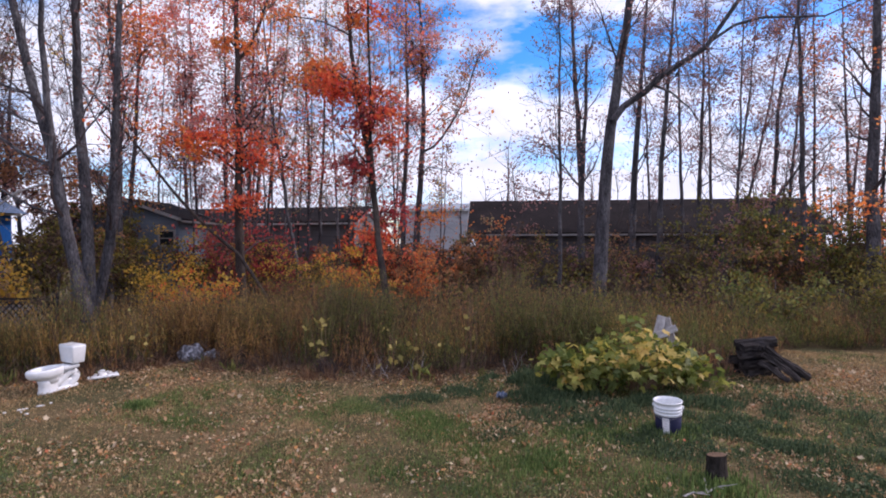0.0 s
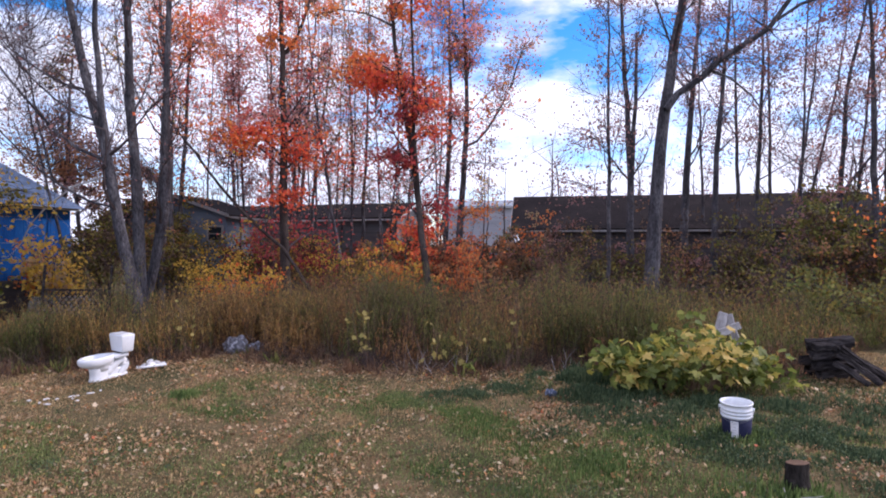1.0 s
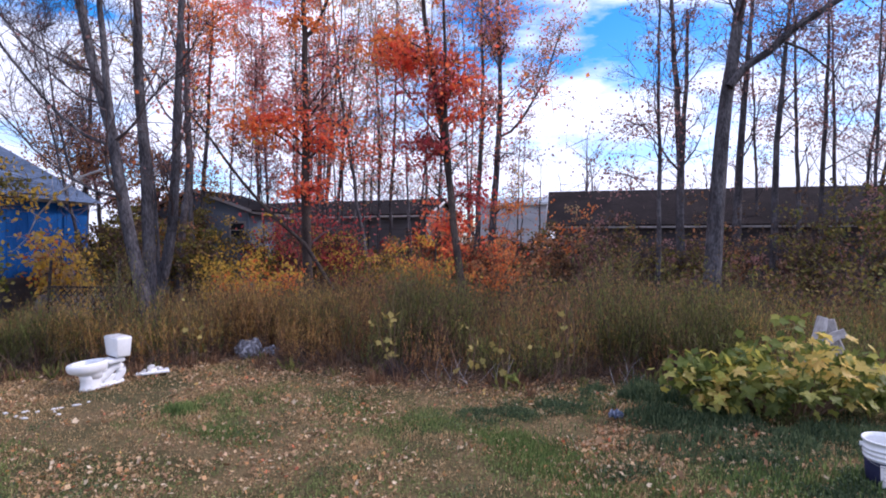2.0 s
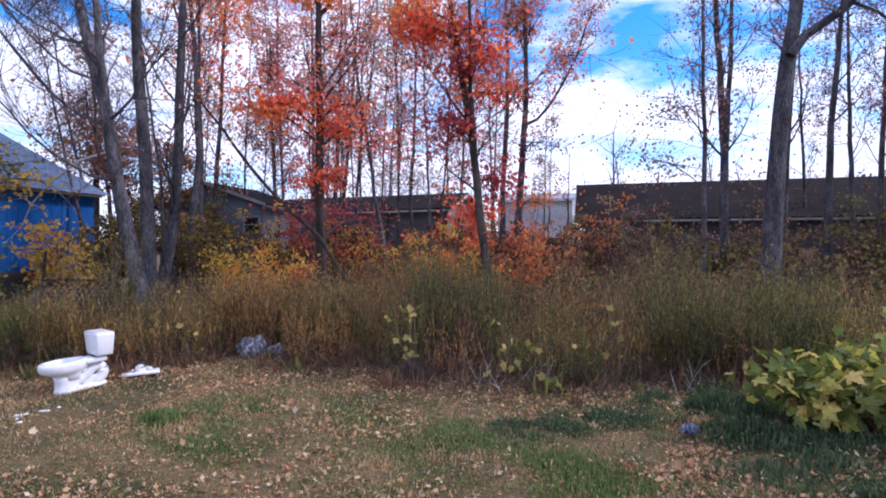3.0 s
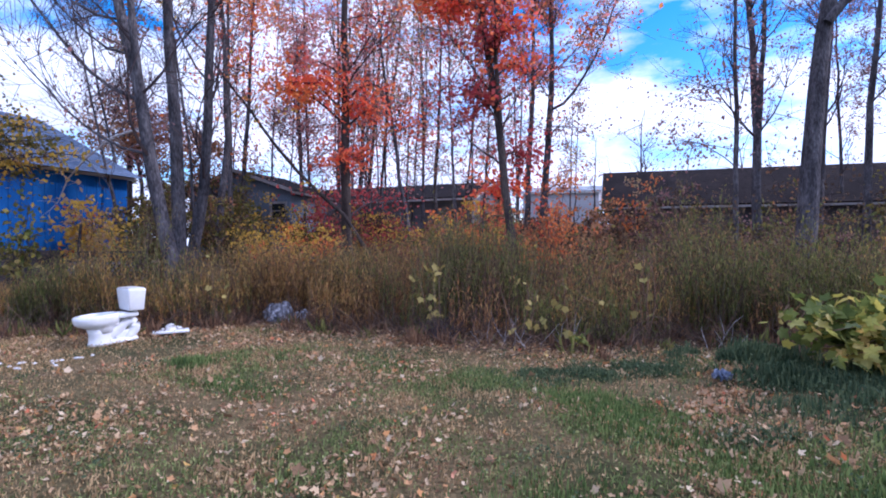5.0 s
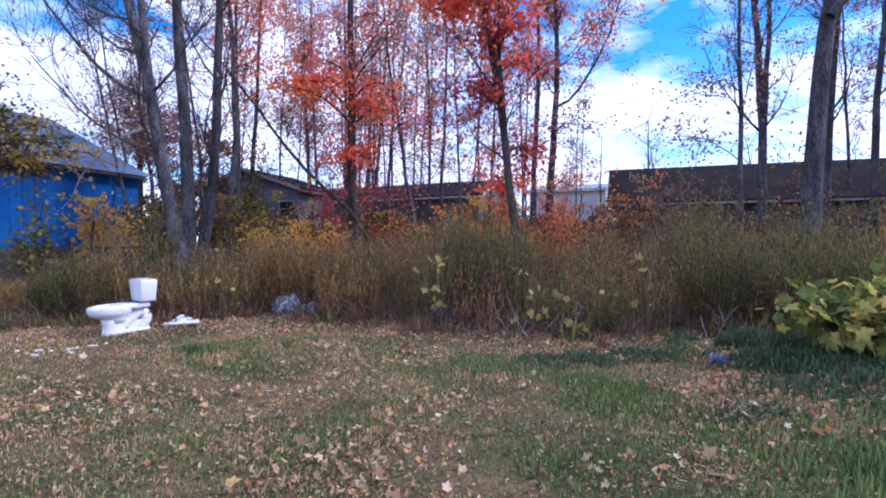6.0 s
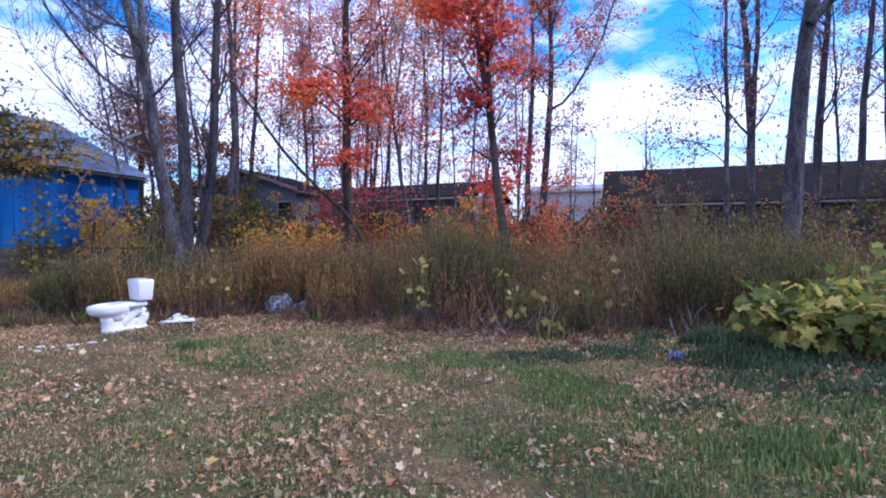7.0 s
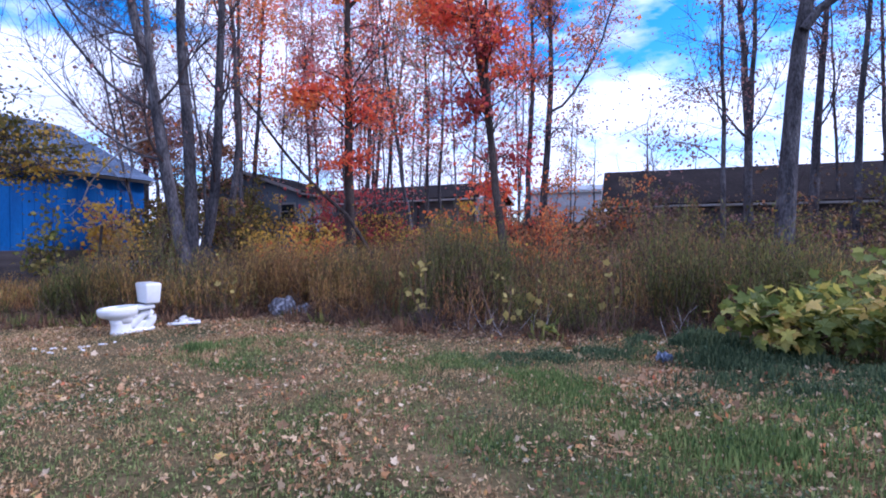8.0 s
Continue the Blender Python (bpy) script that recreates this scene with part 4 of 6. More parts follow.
# ---------------------------------------------------------------- weeds
def weed_field(name, label, x0, x1, edge, depth, n, height, seed, shift=0.0):
    """Dry goldenrod stalks with narrow leaves and fluffy heads."""
    rs = np.random.RandomState(seed)
    X = rs.uniform(x0, x1, n)
    Yf = np.array([edge(x) for x in X])
    Y = Yf + depth * rs.uniform(0, 1, n) ** 1.3
    if shift == 0:
        out = (X > -10.2) & (X < -7.7) & (Y < 10.5)
        Y = np.where(out, Y + 1.6, Y)
    front = np.clip((Y - Yf) / 1.1, 0, 1)
    patchy = np.array([noise.noise((x * 0.55, y * 0.55, 3.0)) for x, y in zip(X, Y)])
    H = height * (0.62 + 0.38 * front) * rs.uniform(0.66, 1.14, n) * (1 + 0.55 * patchy + 0.38 * np.array([noise.noise((x * 1.9, y * 1.9, 6.0)) for x, y in zip(X, Y)])) * np.where(X < -5.8, 0.88, np.where(X < -2.0, 0.92, 0.97 - 0.33 * np.clip((X - 0.3) / 2.0, 0, 1))) * np.where(X < -8.0, np.where(Y - Yf > 0.9, 0.45, np.where(X < -9.3, 0.6, 0.75)), 1.0)
    Zg = gz(X, Y)
    lean = rs.normal(0, 0.13, (n, 2))
    s = Soup()
    a = rs.uniform(0, math.pi, n)
    wx, wy = np.cos(a) * 0.004, np.sin(a) * 0.004
    lv = []
    for q in (0, 0.5, 1.0):
        cx, cy, cz = X + lean[:, 0] * H * q ** 1.6, Y + lean[:, 1] * H * q ** 1.6, Zg + H * q
        k = 1 - 0.6 * q
        lv += [np.stack([cx - wx * k, cy - wy * k, cz], -1), np.stack([cx + wx * k, cy + wy * k, cz], -1)]
    V = np.stack(lv, 1).reshape(-1, 3)
    b = np.arange(n)[:, None] * 6
    s.add(V, np.concatenate([b + np.array([[0, 1, 3, 2]]), b + np.array([[2, 3, 5, 4]])]), 1)
    tone = np.array([1.5 * noise.noise((x * 0.62 + 11, y * 0.62, 5.0)) + 0.5 * noise.noise((x * 2.2, y * 2.2, 8.0)) for x, y in zip(X, Y)]) + rs.normal(0, 0.10, n) + shift
    tone = 1.25 * tone + 0.06 + 0.24 * np.exp(-((X + 1.6) / 1.6) ** 2) + 0.22 * np.clip(X - 0.2, 0, 1) - 0.34 * np.clip(-3.4 - X, 0, 1) - 0.15 * ((X < -4.0) & (X > -8.2))
    per = 21 if depth < 5 else 10
    q = rs.uniform(0.04, 1.0, (n, per)) ** 1.05
    leaf_tone = tone[:, None] + 0.75 * (q - 0.66) + rs.normal(0, 0.05, (n, per))
    # More gold to the left: golden weeds, raised further to look sunlit.
    gold = -0.35 * (shift > 0.31) + np.array([noise.noise((x * 0.9 + 4, y * 0.9, 15.0)) for x, y in zip(X, Y)]) + np.where(X < -7.6, 0.50, np.where(X < -3.8, 0.46, -0.02))
    kind = np.where(leaf_tone > 0.08, 1, np.where(leaf_tone < -0.24, 2, 0))
    kind = np.where((gold[:, None] > 0.16) & (q > 0.35) & (rs.uniform(0, 1, (n, per)) < np.where(X < -3.8, 0.62, 0.42)[:, None]), 3, kind)
    C = np.stack([X[:, None] + lean[:, :1] * H[:, None] * q ** 1.6, Y[:, None] + lean[:, 1:] * H[:, None] * q ** 1.6, Zg[:, None] + H[:, None] * q], -1).reshape(-1, 3)
    m = len(C)
    size = rs.uniform(0.05, 0.145, m) * (1.1 - 0.4 * q.ravel())
    yaw, tilt = rs.uniform(0, 2 * math.pi, m), radians(90) - np.abs(rs.normal(0, 1.05, m))
    cz, sz, cx, sx = np.cos(yaw), np.sin(yaw), np.cos(tilt), np.sin(tilt)
    o = 0 * cz
    R = np.array([[cz, -sz * cx, sz * sx], [sz, cz * cx, -cz * sx], [o, sx, cx]]).transpose(2, 0, 1)
    V, F = scatter(C, size, rs, KITE, wide=rs.uniform(0.011, 0.027, m), R=R)
    s.v.append(V)
    s.f.append(F + s.n)
    s.m.append(np.array([0, 3, 4, 5])[kind.ravel()])
    s.n += len(V)
    hp = 11
    keep = rs.uniform(0, 1, n) < 0.6
    top = np.stack([X + lean[:, 0] * H, Y + lean[:, 1] * H, Zg + H], -1)[keep]
    C = (top[:, None, :] + rs.normal(0, 1, (len(top), hp, 3)) * np.array([0.05, 0.05, 0.10]) + np.array([0, 0, -0.05])).reshape(-1, 3)
    s.add(*scatter(C, rs.uniform(0.02, 0.055, len(C)), rs, KITE, 0.0, wide=rs.uniform(0.007, 0.016, len(C))), 2)
    ob = new(name, s.mesh(name, [M_WEED, M_BRUSH, M_PLUME, M_WEEDG, M_WEEDR, M_WEEDY]))
    return tagged(ob, label, "weeds", kind="stuff")


def weed_edge(x):
    """Where the lawn ends."""
    e = 10.4 + 0.22 * math.sin(x * 1.1 + 0.5) + 0.12 * math.sin(x * 3.1)
    if x < -5.6:
        e -= min(1.6, (-5.6 - x) * 0.55) * 0.9
        e = max(e, 9.25) if x > -7.6 else e
    e += 0.72 * math.exp(-((x + 5.6) / 0.55) ** 2)
    if x > 4.2:
        e += min(2.2, (x - 4.2) * 0.7)
    return e


weed_field("tall_weeds", "dense tall dry brown and olive weeds behind the lawn", -13.5, 12.5, weed_edge, 3.4, 8100, 1.34, 11)
weed_field("tall_weeds", "tall brown weeds under the trees", -16.0, 16.0, lambda x: 13.6 + 0.3 * math.sin(x), 6.0, 4200, 1.40, 12)


CLUMP = "leafy green weed clump standing out from the dry weeds"
weed_field("weed_clump", CLUMP, -9.8, -7.5, lambda x: 9.15 + 0.2 * abs(x + 8.5), 1.2, 800, 1.95, 13, 0.72)
weed_field("weed_clump", CLUMP, -3.1, -1.7, lambda x: 10.9 + 0.3 * abs(x + 2.4), 0.9, 520, 1.92, 14, 0.6)
weed_field("weed_clump", CLUMP, 0.5, 2.8, lambda x: 10.55 + 0.2 * abs(x - 1.7), 0.9, 720, 1.85, 15, 0.6)
weed_field("weed_clump", CLUMP, -5.2, -3.9, lambda x: 11.2 + 0.2 * abs(x + 4.5), 0.9, 360, 1.62, 17, 0.66)
weed_field("weed_clump", CLUMP, -6.5, -5.3, lambda x: 11.3 + 0.2 * abs(x + 5.9), 0.8, 220, 1.5, 18, 0.62)
weed_field("weed_clump", "rusty weed clump at the lawn edge", -6.6, -5.4, lambda x: 10.9 + 0.3 * abs(x + 6.0), 0.7, 300, 1.5, 16, -0.4)


def brush(name, label, n, seed):
    """Tangled dry stems and short dead grass along the foot of the weeds."""
    rs = np.random.RandomState(seed)
    s = Soup()
    for _ in range(n):
        x = rs.uniform(-9, 5)
        y = weed_edge(x) + rs.normal(0.12, 0.36)
        z = float(gz(x, y))
        d = rs.normal(0, 1, 3) * np.array([1, 0.7, 0.55])
        d[2] = abs(d[2]) + 0.15
        limb(s, (x, y, z - 0.02), d, rs.uniform(0.2, 0.75), 0.0045, rs, bend=-0.3, n=4, sides=3, r1=0.5)
        s.m[-1][:] = int(rs.uniform(0, 1) < 0.24)
    return tagged(new(name, s.mesh(name, [M_BRUSH, M_STEM])), label, "brush", kind="stuff")


# More dark stems than needed, to deepen the shadow at the weeds' foot.
brush("dry_brush", "tangled dry stems at the foot of the weeds", 3600, 21)


def edge_grass():
    """Long dry grass arching out of the weeds over the lawn."""
    rs = np.random.RandomState(31)
    s = Soup()
    for _ in range(260):
        x = rs.uniform(-9.5, 5.5)
        y = weed_edge(x) + rs.normal(-0.12, 0.22)
        n = rs.randint(10, 26)
        X, Y = x + rs.normal(0, 0.05, n), y + rs.normal(0, 0.05, n)
        yaw, tilt = rs.uniform(0, 2 * math.pi, n), radians(90) - np.abs(rs.normal(0, 0.9, n))
        cz, sz, cx, sx = np.cos(yaw), np.sin(yaw), np.cos(tilt), np.sin(tilt)
        o = 0 * cz
        R = np.array([[cz, -sz * cx, sz * sx], [sz, cz * cx, -cz * sx], [o, sx, cx]]).transpose(2, 0, 1)
        s.add(*scatter(np.stack([X, Y, gz(X, Y) - 0.01], -1), rs.uniform(0.08, 0.26, n) * rs.uniform(0.5, 1.2), rs, BLADE, wide=rs.uniform(0.005, 0.011, n), R=R), int(rs.uniform(0, 1) < 0.25))
    tagged(new("edge_grass", s.mesh("edge_grass", [M_WEED, M_WEEDG])), "long dry grass arching at the edge of the lawn", "grass", kind="stuff")


edge_grass()


# ---------------------------------------------------------------- bushes
def bush(x, y, rx, ry, h, mats, n, label, leaf=0.085, low=0.25, stems=14, group="bushes under the trees"):
    rs = rng()
    z = float(gz(x, y))
    root = thing("bush", label, "bush", Matrix.Translation((x, y, z)), group=group)
    woods, fol = [], Soup()
    tips = []
    for _ in range(stems):
        wood = Soup()
        woods.append(wood)
        a, q = rs.uniform(0, 2 * math.pi), rs.uniform(0.2, 1) ** 0.6
        end = np.array([math.cos(a) * rx * q, math.sin(a) * ry * q, h * rs.uniform(0.55, 1.0) * (1.1 - 0.35 * q)])
        k = np.linspace(0, 1, 6)[:, None]
        P = end * k * np.array([1, 1, 0]) * k + np.array([0, 0, 1]) * end[2] * k ** 0.8 + rs.normal(0, 0.03, (6, 3)) * k + rs.normal(0, 0.06, 3) * np.array([1, 1, 0]) - np.array([0, 0, 0.03]) * (1 - k)
        wood.add(*tube(P, np.linspace(0.013, 0.005, 6), 4))
        for _ in range(9):
            i = rs.randint(2, 6)
            S = limb(wood, P[i], rs.normal(0, 1, 3) + np.array([0, 0, 0.5]), rs.uniform(0.2, 0.55), 0.005, rs, n=3, sides=3)
            if S[-1][2] > low * h:
                tips += [S[-1], S[1]]
    for i, _ in enumerate(mats):
        leaf_cloud(fol, [tips[k] for k in rs.choice(len(tips), max(4, int(len(tips) * 0.24)), replace=False)], int(n * 1.15) // len(mats), rs, leaf * 1.1, 0.13, i, flat=0.3)
    for wood in woods:
        part("stem", wood.mesh("stem", [M_TWIG]), None, root)
    part("foliage", fol.mesh("foliage", list(mats)), None, root)
    return root


YEL = "bush with yellow and amber autumn leaves"
RUST = "bush with rust orange autumn leaves"
OLV = "leggy bush with olive and brown leaves"
bush(-3.4, 15.5, 1.1, 0.8, 2.25, (M_YELLOW, M_ORANGE), 1300, YEL)
bush(-1.9, 16.5, 1.2, 0.8, 2.3, (M_RUSTLEAF, M_ORANGE), 750, RUST)
bush(-0.3, 14.8, 0.8, 0.6, 1.6, (M_OLIVE, M_RUSTLEAF), 360, RUST)
bush(-8.1, 14.3, 1.1, 0.7, 1.8, (M_YELLOW, M_ORANGE, M_YELLOW), 760, YEL)
bush(-9.6, 15.5, 1.2, 0.8, 1.95, (M_YELLOW, M_YELLOW, M_OLIVE), 950, YEL)
bush(-11.57, 12.4, 0.55, 0.5, 2.7, (M_YELLOW, M_YELLOW, M_TAN), 520, YEL, leaf=0.12)
bush(-14.1, 14.4, 0.6, 0.5, 2.6, (M_YELLOW, M_ORANGE), 420, YEL, leaf=0.13)
bush(-12.7, 11.5, 0.7, 0.4, 2.3, (M_GOLDLEAF, M_OLIVE, M_LIME), 300, "spindly bush with pale yellow green leaves", leaf=0.12, stems=9)
bush(-17.5, 21.0, 2.4, 1.5, 6.2, (M_BROWN, M_OLIVE, M_PINK), 4200, "tall brown leafed thicket beside the blue building", leaf=0.12, stems=22)
bush(-14.0, 20.5, 1.6, 1.2, 4.4, (M_BROWN, M_OLIVE), 2600, OLV, leaf=0.11, stems=16)
bush(-13.0, 15.3, 1.0, 0.8, 3.2, (M_OLIVE, M_BROWN), 1800, OLV, leaf=0.10)
bush(-12.3, 13.9, 0.9, 0.7, 2.3, (M_BROWN, M_OLIVE, M_YELLOW), 700, OLV)
bush(-9.2, 19.5, 1.3, 0.9, 3.0, (M_CRIMSON, M_BROWN), 260, "low maple bush with deep red leaves")
bush(-7.3, 19.5, 1.2, 0.9, 2.6, (M_CRIMSON, M_YELLOW), 560, "low maple bush with deep red leaves")
bush(-5.6, 18.0, 1.2, 0.9, 2.3, (M_OLIVE, M_YELLOW), 900, OLV)
bush(-10.5, 19.0, 1.2, 0.9, 3.0, (M_YELLOW, M_OLIVE), 900, YEL)
bush(-13.5, 18.5, 1.6, 1.2, 3.4, (M_OLIVE,), 1100, OLV)
bush(-2.6, 20.5, 1.1, 0.8, 2.8, (M_ORANGE, M_RUSTLEAF), 380, "low maple bush with orange red leaves")
bush(1.2, 17.5, 1.4, 1.0, 2.4, (M_OLIVE, M_BROWN), 495, OLV)
bush(1.5, 21.5, 1.5, 1.0, 3.2, (M_BROWN, M_RUSTLEAF), 440, RUST)
bush(4.4, 19.0, 1.6, 1.1, 3.0, (M_BROWN, M_OLIVE), 495, OLV)
bush(6.8, 17.5, 1.6, 1.1, 2.6, (M_OLIVE, M_BROWN), 495, OLV)
bush(8.8, 19.0, 1.7, 1.1, 2.6, (M_OLIVE, M_RUSTLEAF), 900, OLV)
bush(10.8, 16.5, 1.5, 1.0, 2.4, (M_OLIVE,), 1000, OLV)
bush(12.8, 19.0, 1.6, 1.1, 3.4, (M_ORANGE, M_PINK), 1000, RUST)
bush(7.2, 14.2, 1.4, 0.9, 1.6, (M_OLIVE, M_WEEDG), 800, OLV)
bush(9.6, 14.0, 1.4, 0.9, 1.9, (M_OLIVE,), 800, OLV)


bush(-6.6, 13.6, 1.2, 0.7, 1.7, (M_YELLOW, M_ORANGE), 480, YEL)
bush(-4.6, 14.2, 1.0, 0.7, 1.75, (M_RUSTLEAF, M_OLIVE), 420, RUST)
bush(2.6, 14.0, 1.2, 0.8, 1.45, (M_OLIVE, M_WEED), 600, OLV)
bush(4.8, 14.5, 1.3, 0.8, 1.5, (M_WEED, M_OLIVE), 600, OLV)
bush(6.0, 13.2, 1.2, 0.8, 1.35, (M_OLIVE, M_WEEDG), 600, OLV)


bush(7.0, 20.0, 1.5, 1.0, 4.1, (M_BROWN, M_OLIVE), 605, OLV, leaf=0.10)
bush(9.2, 20.6, 1.5, 1.0, 4.4, (M_OLIVE, M_PINK), 1100, OLV, leaf=0.10)
bush(4.7, 21.2, 1.2, 0.9, 3.8, (M_BROWN, M_RUSTLEAF), 385, RUST, leaf=0.10)


for fx, fy, fh, fm in ((-6.0, 25.5, 3.5, (M_RUSTLEAF, M_BROWN)), (-5.0, 24.5, 3.6, (M_RED, M_RUSTLEAF)), (-5.5, 26.6, 3.7, (M_BROWN, M_RUSTLEAF)), (-5.7, 24.0, 3.2, (M_BROWN, M_RED)), (-4.2, 26.0, 3.3, (M_RUSTLEAF, M_BROWN)), (-2.6, 25.0, 2.4, (M_RED, M_BROWN)), (-1.5, 25.5, 2.5, (M_RUSTLEAF, M_BROWN)), (-0.7, 25.0, 3.0, (M_BROWN, M_OLIVE))):
    bush(fx, fy, 1.0, 0.8, fh, fm, 1500, RUST, leaf=0.10, low=0.1, stems=12)


bush(-14.2, 17.2, 1.1, 0.8, 3.9, (M_OLIVE, M_BROWN), 1500, OLV, leaf=0.11, low=0.1, stems=16)
bush(-11.15, 16.5, 0.8, 0.7, 3.3, (M_OLIVE, M_BROWN), 1200, OLV, leaf=0.10, low=0.1, stems=14)
bush(-14.80, 17.6, 0.7, 0.7, 3.3, (M_BROWN, M_OLIVE), 1300, OLV, leaf=0.10, low=0.1, stems=14)
bush(-13.0, 18.2, 1.0, 0.8, 3.6, (M_OLIVE, M_RUSTLEAF), 1300, OLV, leaf=0.11, low=0.1, stems=14)


for fx, fy, fh in ((14.4, 20.5, 4.2), (15.8, 22.0, 4.4), (16.6, 19.0, 3.4), (18.0, 23.0, 5.0), (19.5, 20.0, 4.0)):
    bush(fx, fy, 1.4, 1.0, fh, (M_RUSTLEAF, M_ORANGE, M_PINK), 1700, RUST, leaf=0.11, low=0.12, stems=14)


bush(-2.05, 19.0, 0.6, 0.6, 3.3, (M_ORANGE, M_RUSTLEAF, M_RED), 620, "low maple bush with orange red leaves", leaf=0.10, low=0.15)


bush(-12.03, 19.2, 0.9, 0.7, 2.9, (M_OLIVE, M_YELLOW, M_BROWN), 900, OLV, leaf=0.10, low=0.12)
bush(-9.98, 20.0, 0.7, 0.6, 3.1, (M_CRIMSON, M_RUSTLEAF), 500, "low maple bush with deep red leaves", leaf=0.10, low=0.3)


for fx, fy, fh in ((7.6, 21.5, 3.6), (8.8, 19.6, 4.3), (10.2, 20.6, 4.6), (11.6, 19.4, 4.2), (13.0, 21.0, 4.4), (10.8, 22.5, 4.9), (12.2, 17.6, 3.2), (14.0, 18.4, 3.6)):
    bush(fx, fy, 1.3, 0.9, fh, (M_OLIVE, M_WEEDG, M_BROWN), 1300, OLV, leaf=0.115, low=0.08, stems=13)


bush(-0.62, 24.0, 0.6, 0.5, 3.2, (M_BROWN, M_OLIVE), 1500, OLV, leaf=0.10, low=0.1)
bush(0.2, 21.5, 0.8, 0.6, 3.9, (M_TAN, M_ORANGE), 260, RUST, leaf=0.10, low=0.45, stems=9)


bush(-15.16, 17.0, 0.5, 0.5, 3.1, (M_OLIVE, M_BROWN), 1300, OLV, leaf=0.10, low=0.05)


def understory():
    """Young growth that fills the space between the weeds and the houses."""
    rs = np.random.RandomState(314)
    for i in range(44):
        x = -16.5 + 32.0 * (i + rs.uniform(0, 1)) / 44
        y = rs.uniform(19.5, 26.0)
        h = rs.uniform(2.3, 3.7) * (0.9 if -7 < x < 0 else 1.0) * (0.74 if x > 1 else 1.0)
        if -6.4 < x < -4.0:
            h = 1.7
        if x < -7:
            mats, lab = [((M_OLIVE, M_YELLOW), OLV), ((M_BROWN, M_OLIVE), OLV), ((M_CRIMSON, M_BROWN), "low maple bush with deep red leaves"), ((M_BROWN, M_YELLOW), YEL)][rs.randint(0, 4)]
        elif x < 0:
            mats, lab = [((M_RED, M_BROWN), RUST), ((M_BROWN, M_RUSTLEAF), RUST), ((M_BROWN, M_RED), RUST), ((M_RUSTLEAF, M_BROWN), RUST)][rs.randint(0, 4)]
        else:
            mats, lab = [((M_BROWN, M_PINK), OLV), ((M_OLIVE, M_BROWN), OLV), ((M_BROWN, M_RUSTLEAF), RUST), ((M_OLIVE, M_BROWN), OLV)][rs.randint(0, 4)]
        bush(x, y, rs.uniform(0.9, 1.5), 0.8, h, mats, int(rs.randint(1500, 2200) * (0.5 if x > 0.5 else 1.0)), lab, leaf=0.11, low=0.12, stems=11)


understory()


def far_wood():
    """Bare twiggy woods behind the houses."""
    rs = np.random.RandomState(77)
    s = Soup()
    for _ in range(90):
        x, y, h = rs.uniform(-45, 50), rs.uniform(46, 75), rs.uniform(6, 11)
        P = np.stack([np.full(7, x) + np.cumsum(rs.normal(0, 0.12, 7)), np.full(7, y), np.linspace(-0.1, h, 7)], -1)
        s.add(*tube(P, np.linspace(0.16, 0.03, 7), 4))
        for _ in range(16):
            i = rs.randint(2, 7)
            B = limb(s, P[i], rs.normal(0, 1, 3) + np.array([0, 0, 0.9]), rs.uniform(1, 3), 0.035, rs, n=4, sides=3)
            for _ in range(3):
                limb(s, B[rs.randint(1, 4)], rs.normal(0, 1, 3) + np.array([0, 0, 0.5]), rs.uniform(0.6, 1.4), 0.018, rs, n=3, sides=3)
    tagged(new("far_woods", s.mesh("far_woods", [M_TWIG])), "bare grey woods far behind the houses", "woods", kind="stuff")


far_wood()


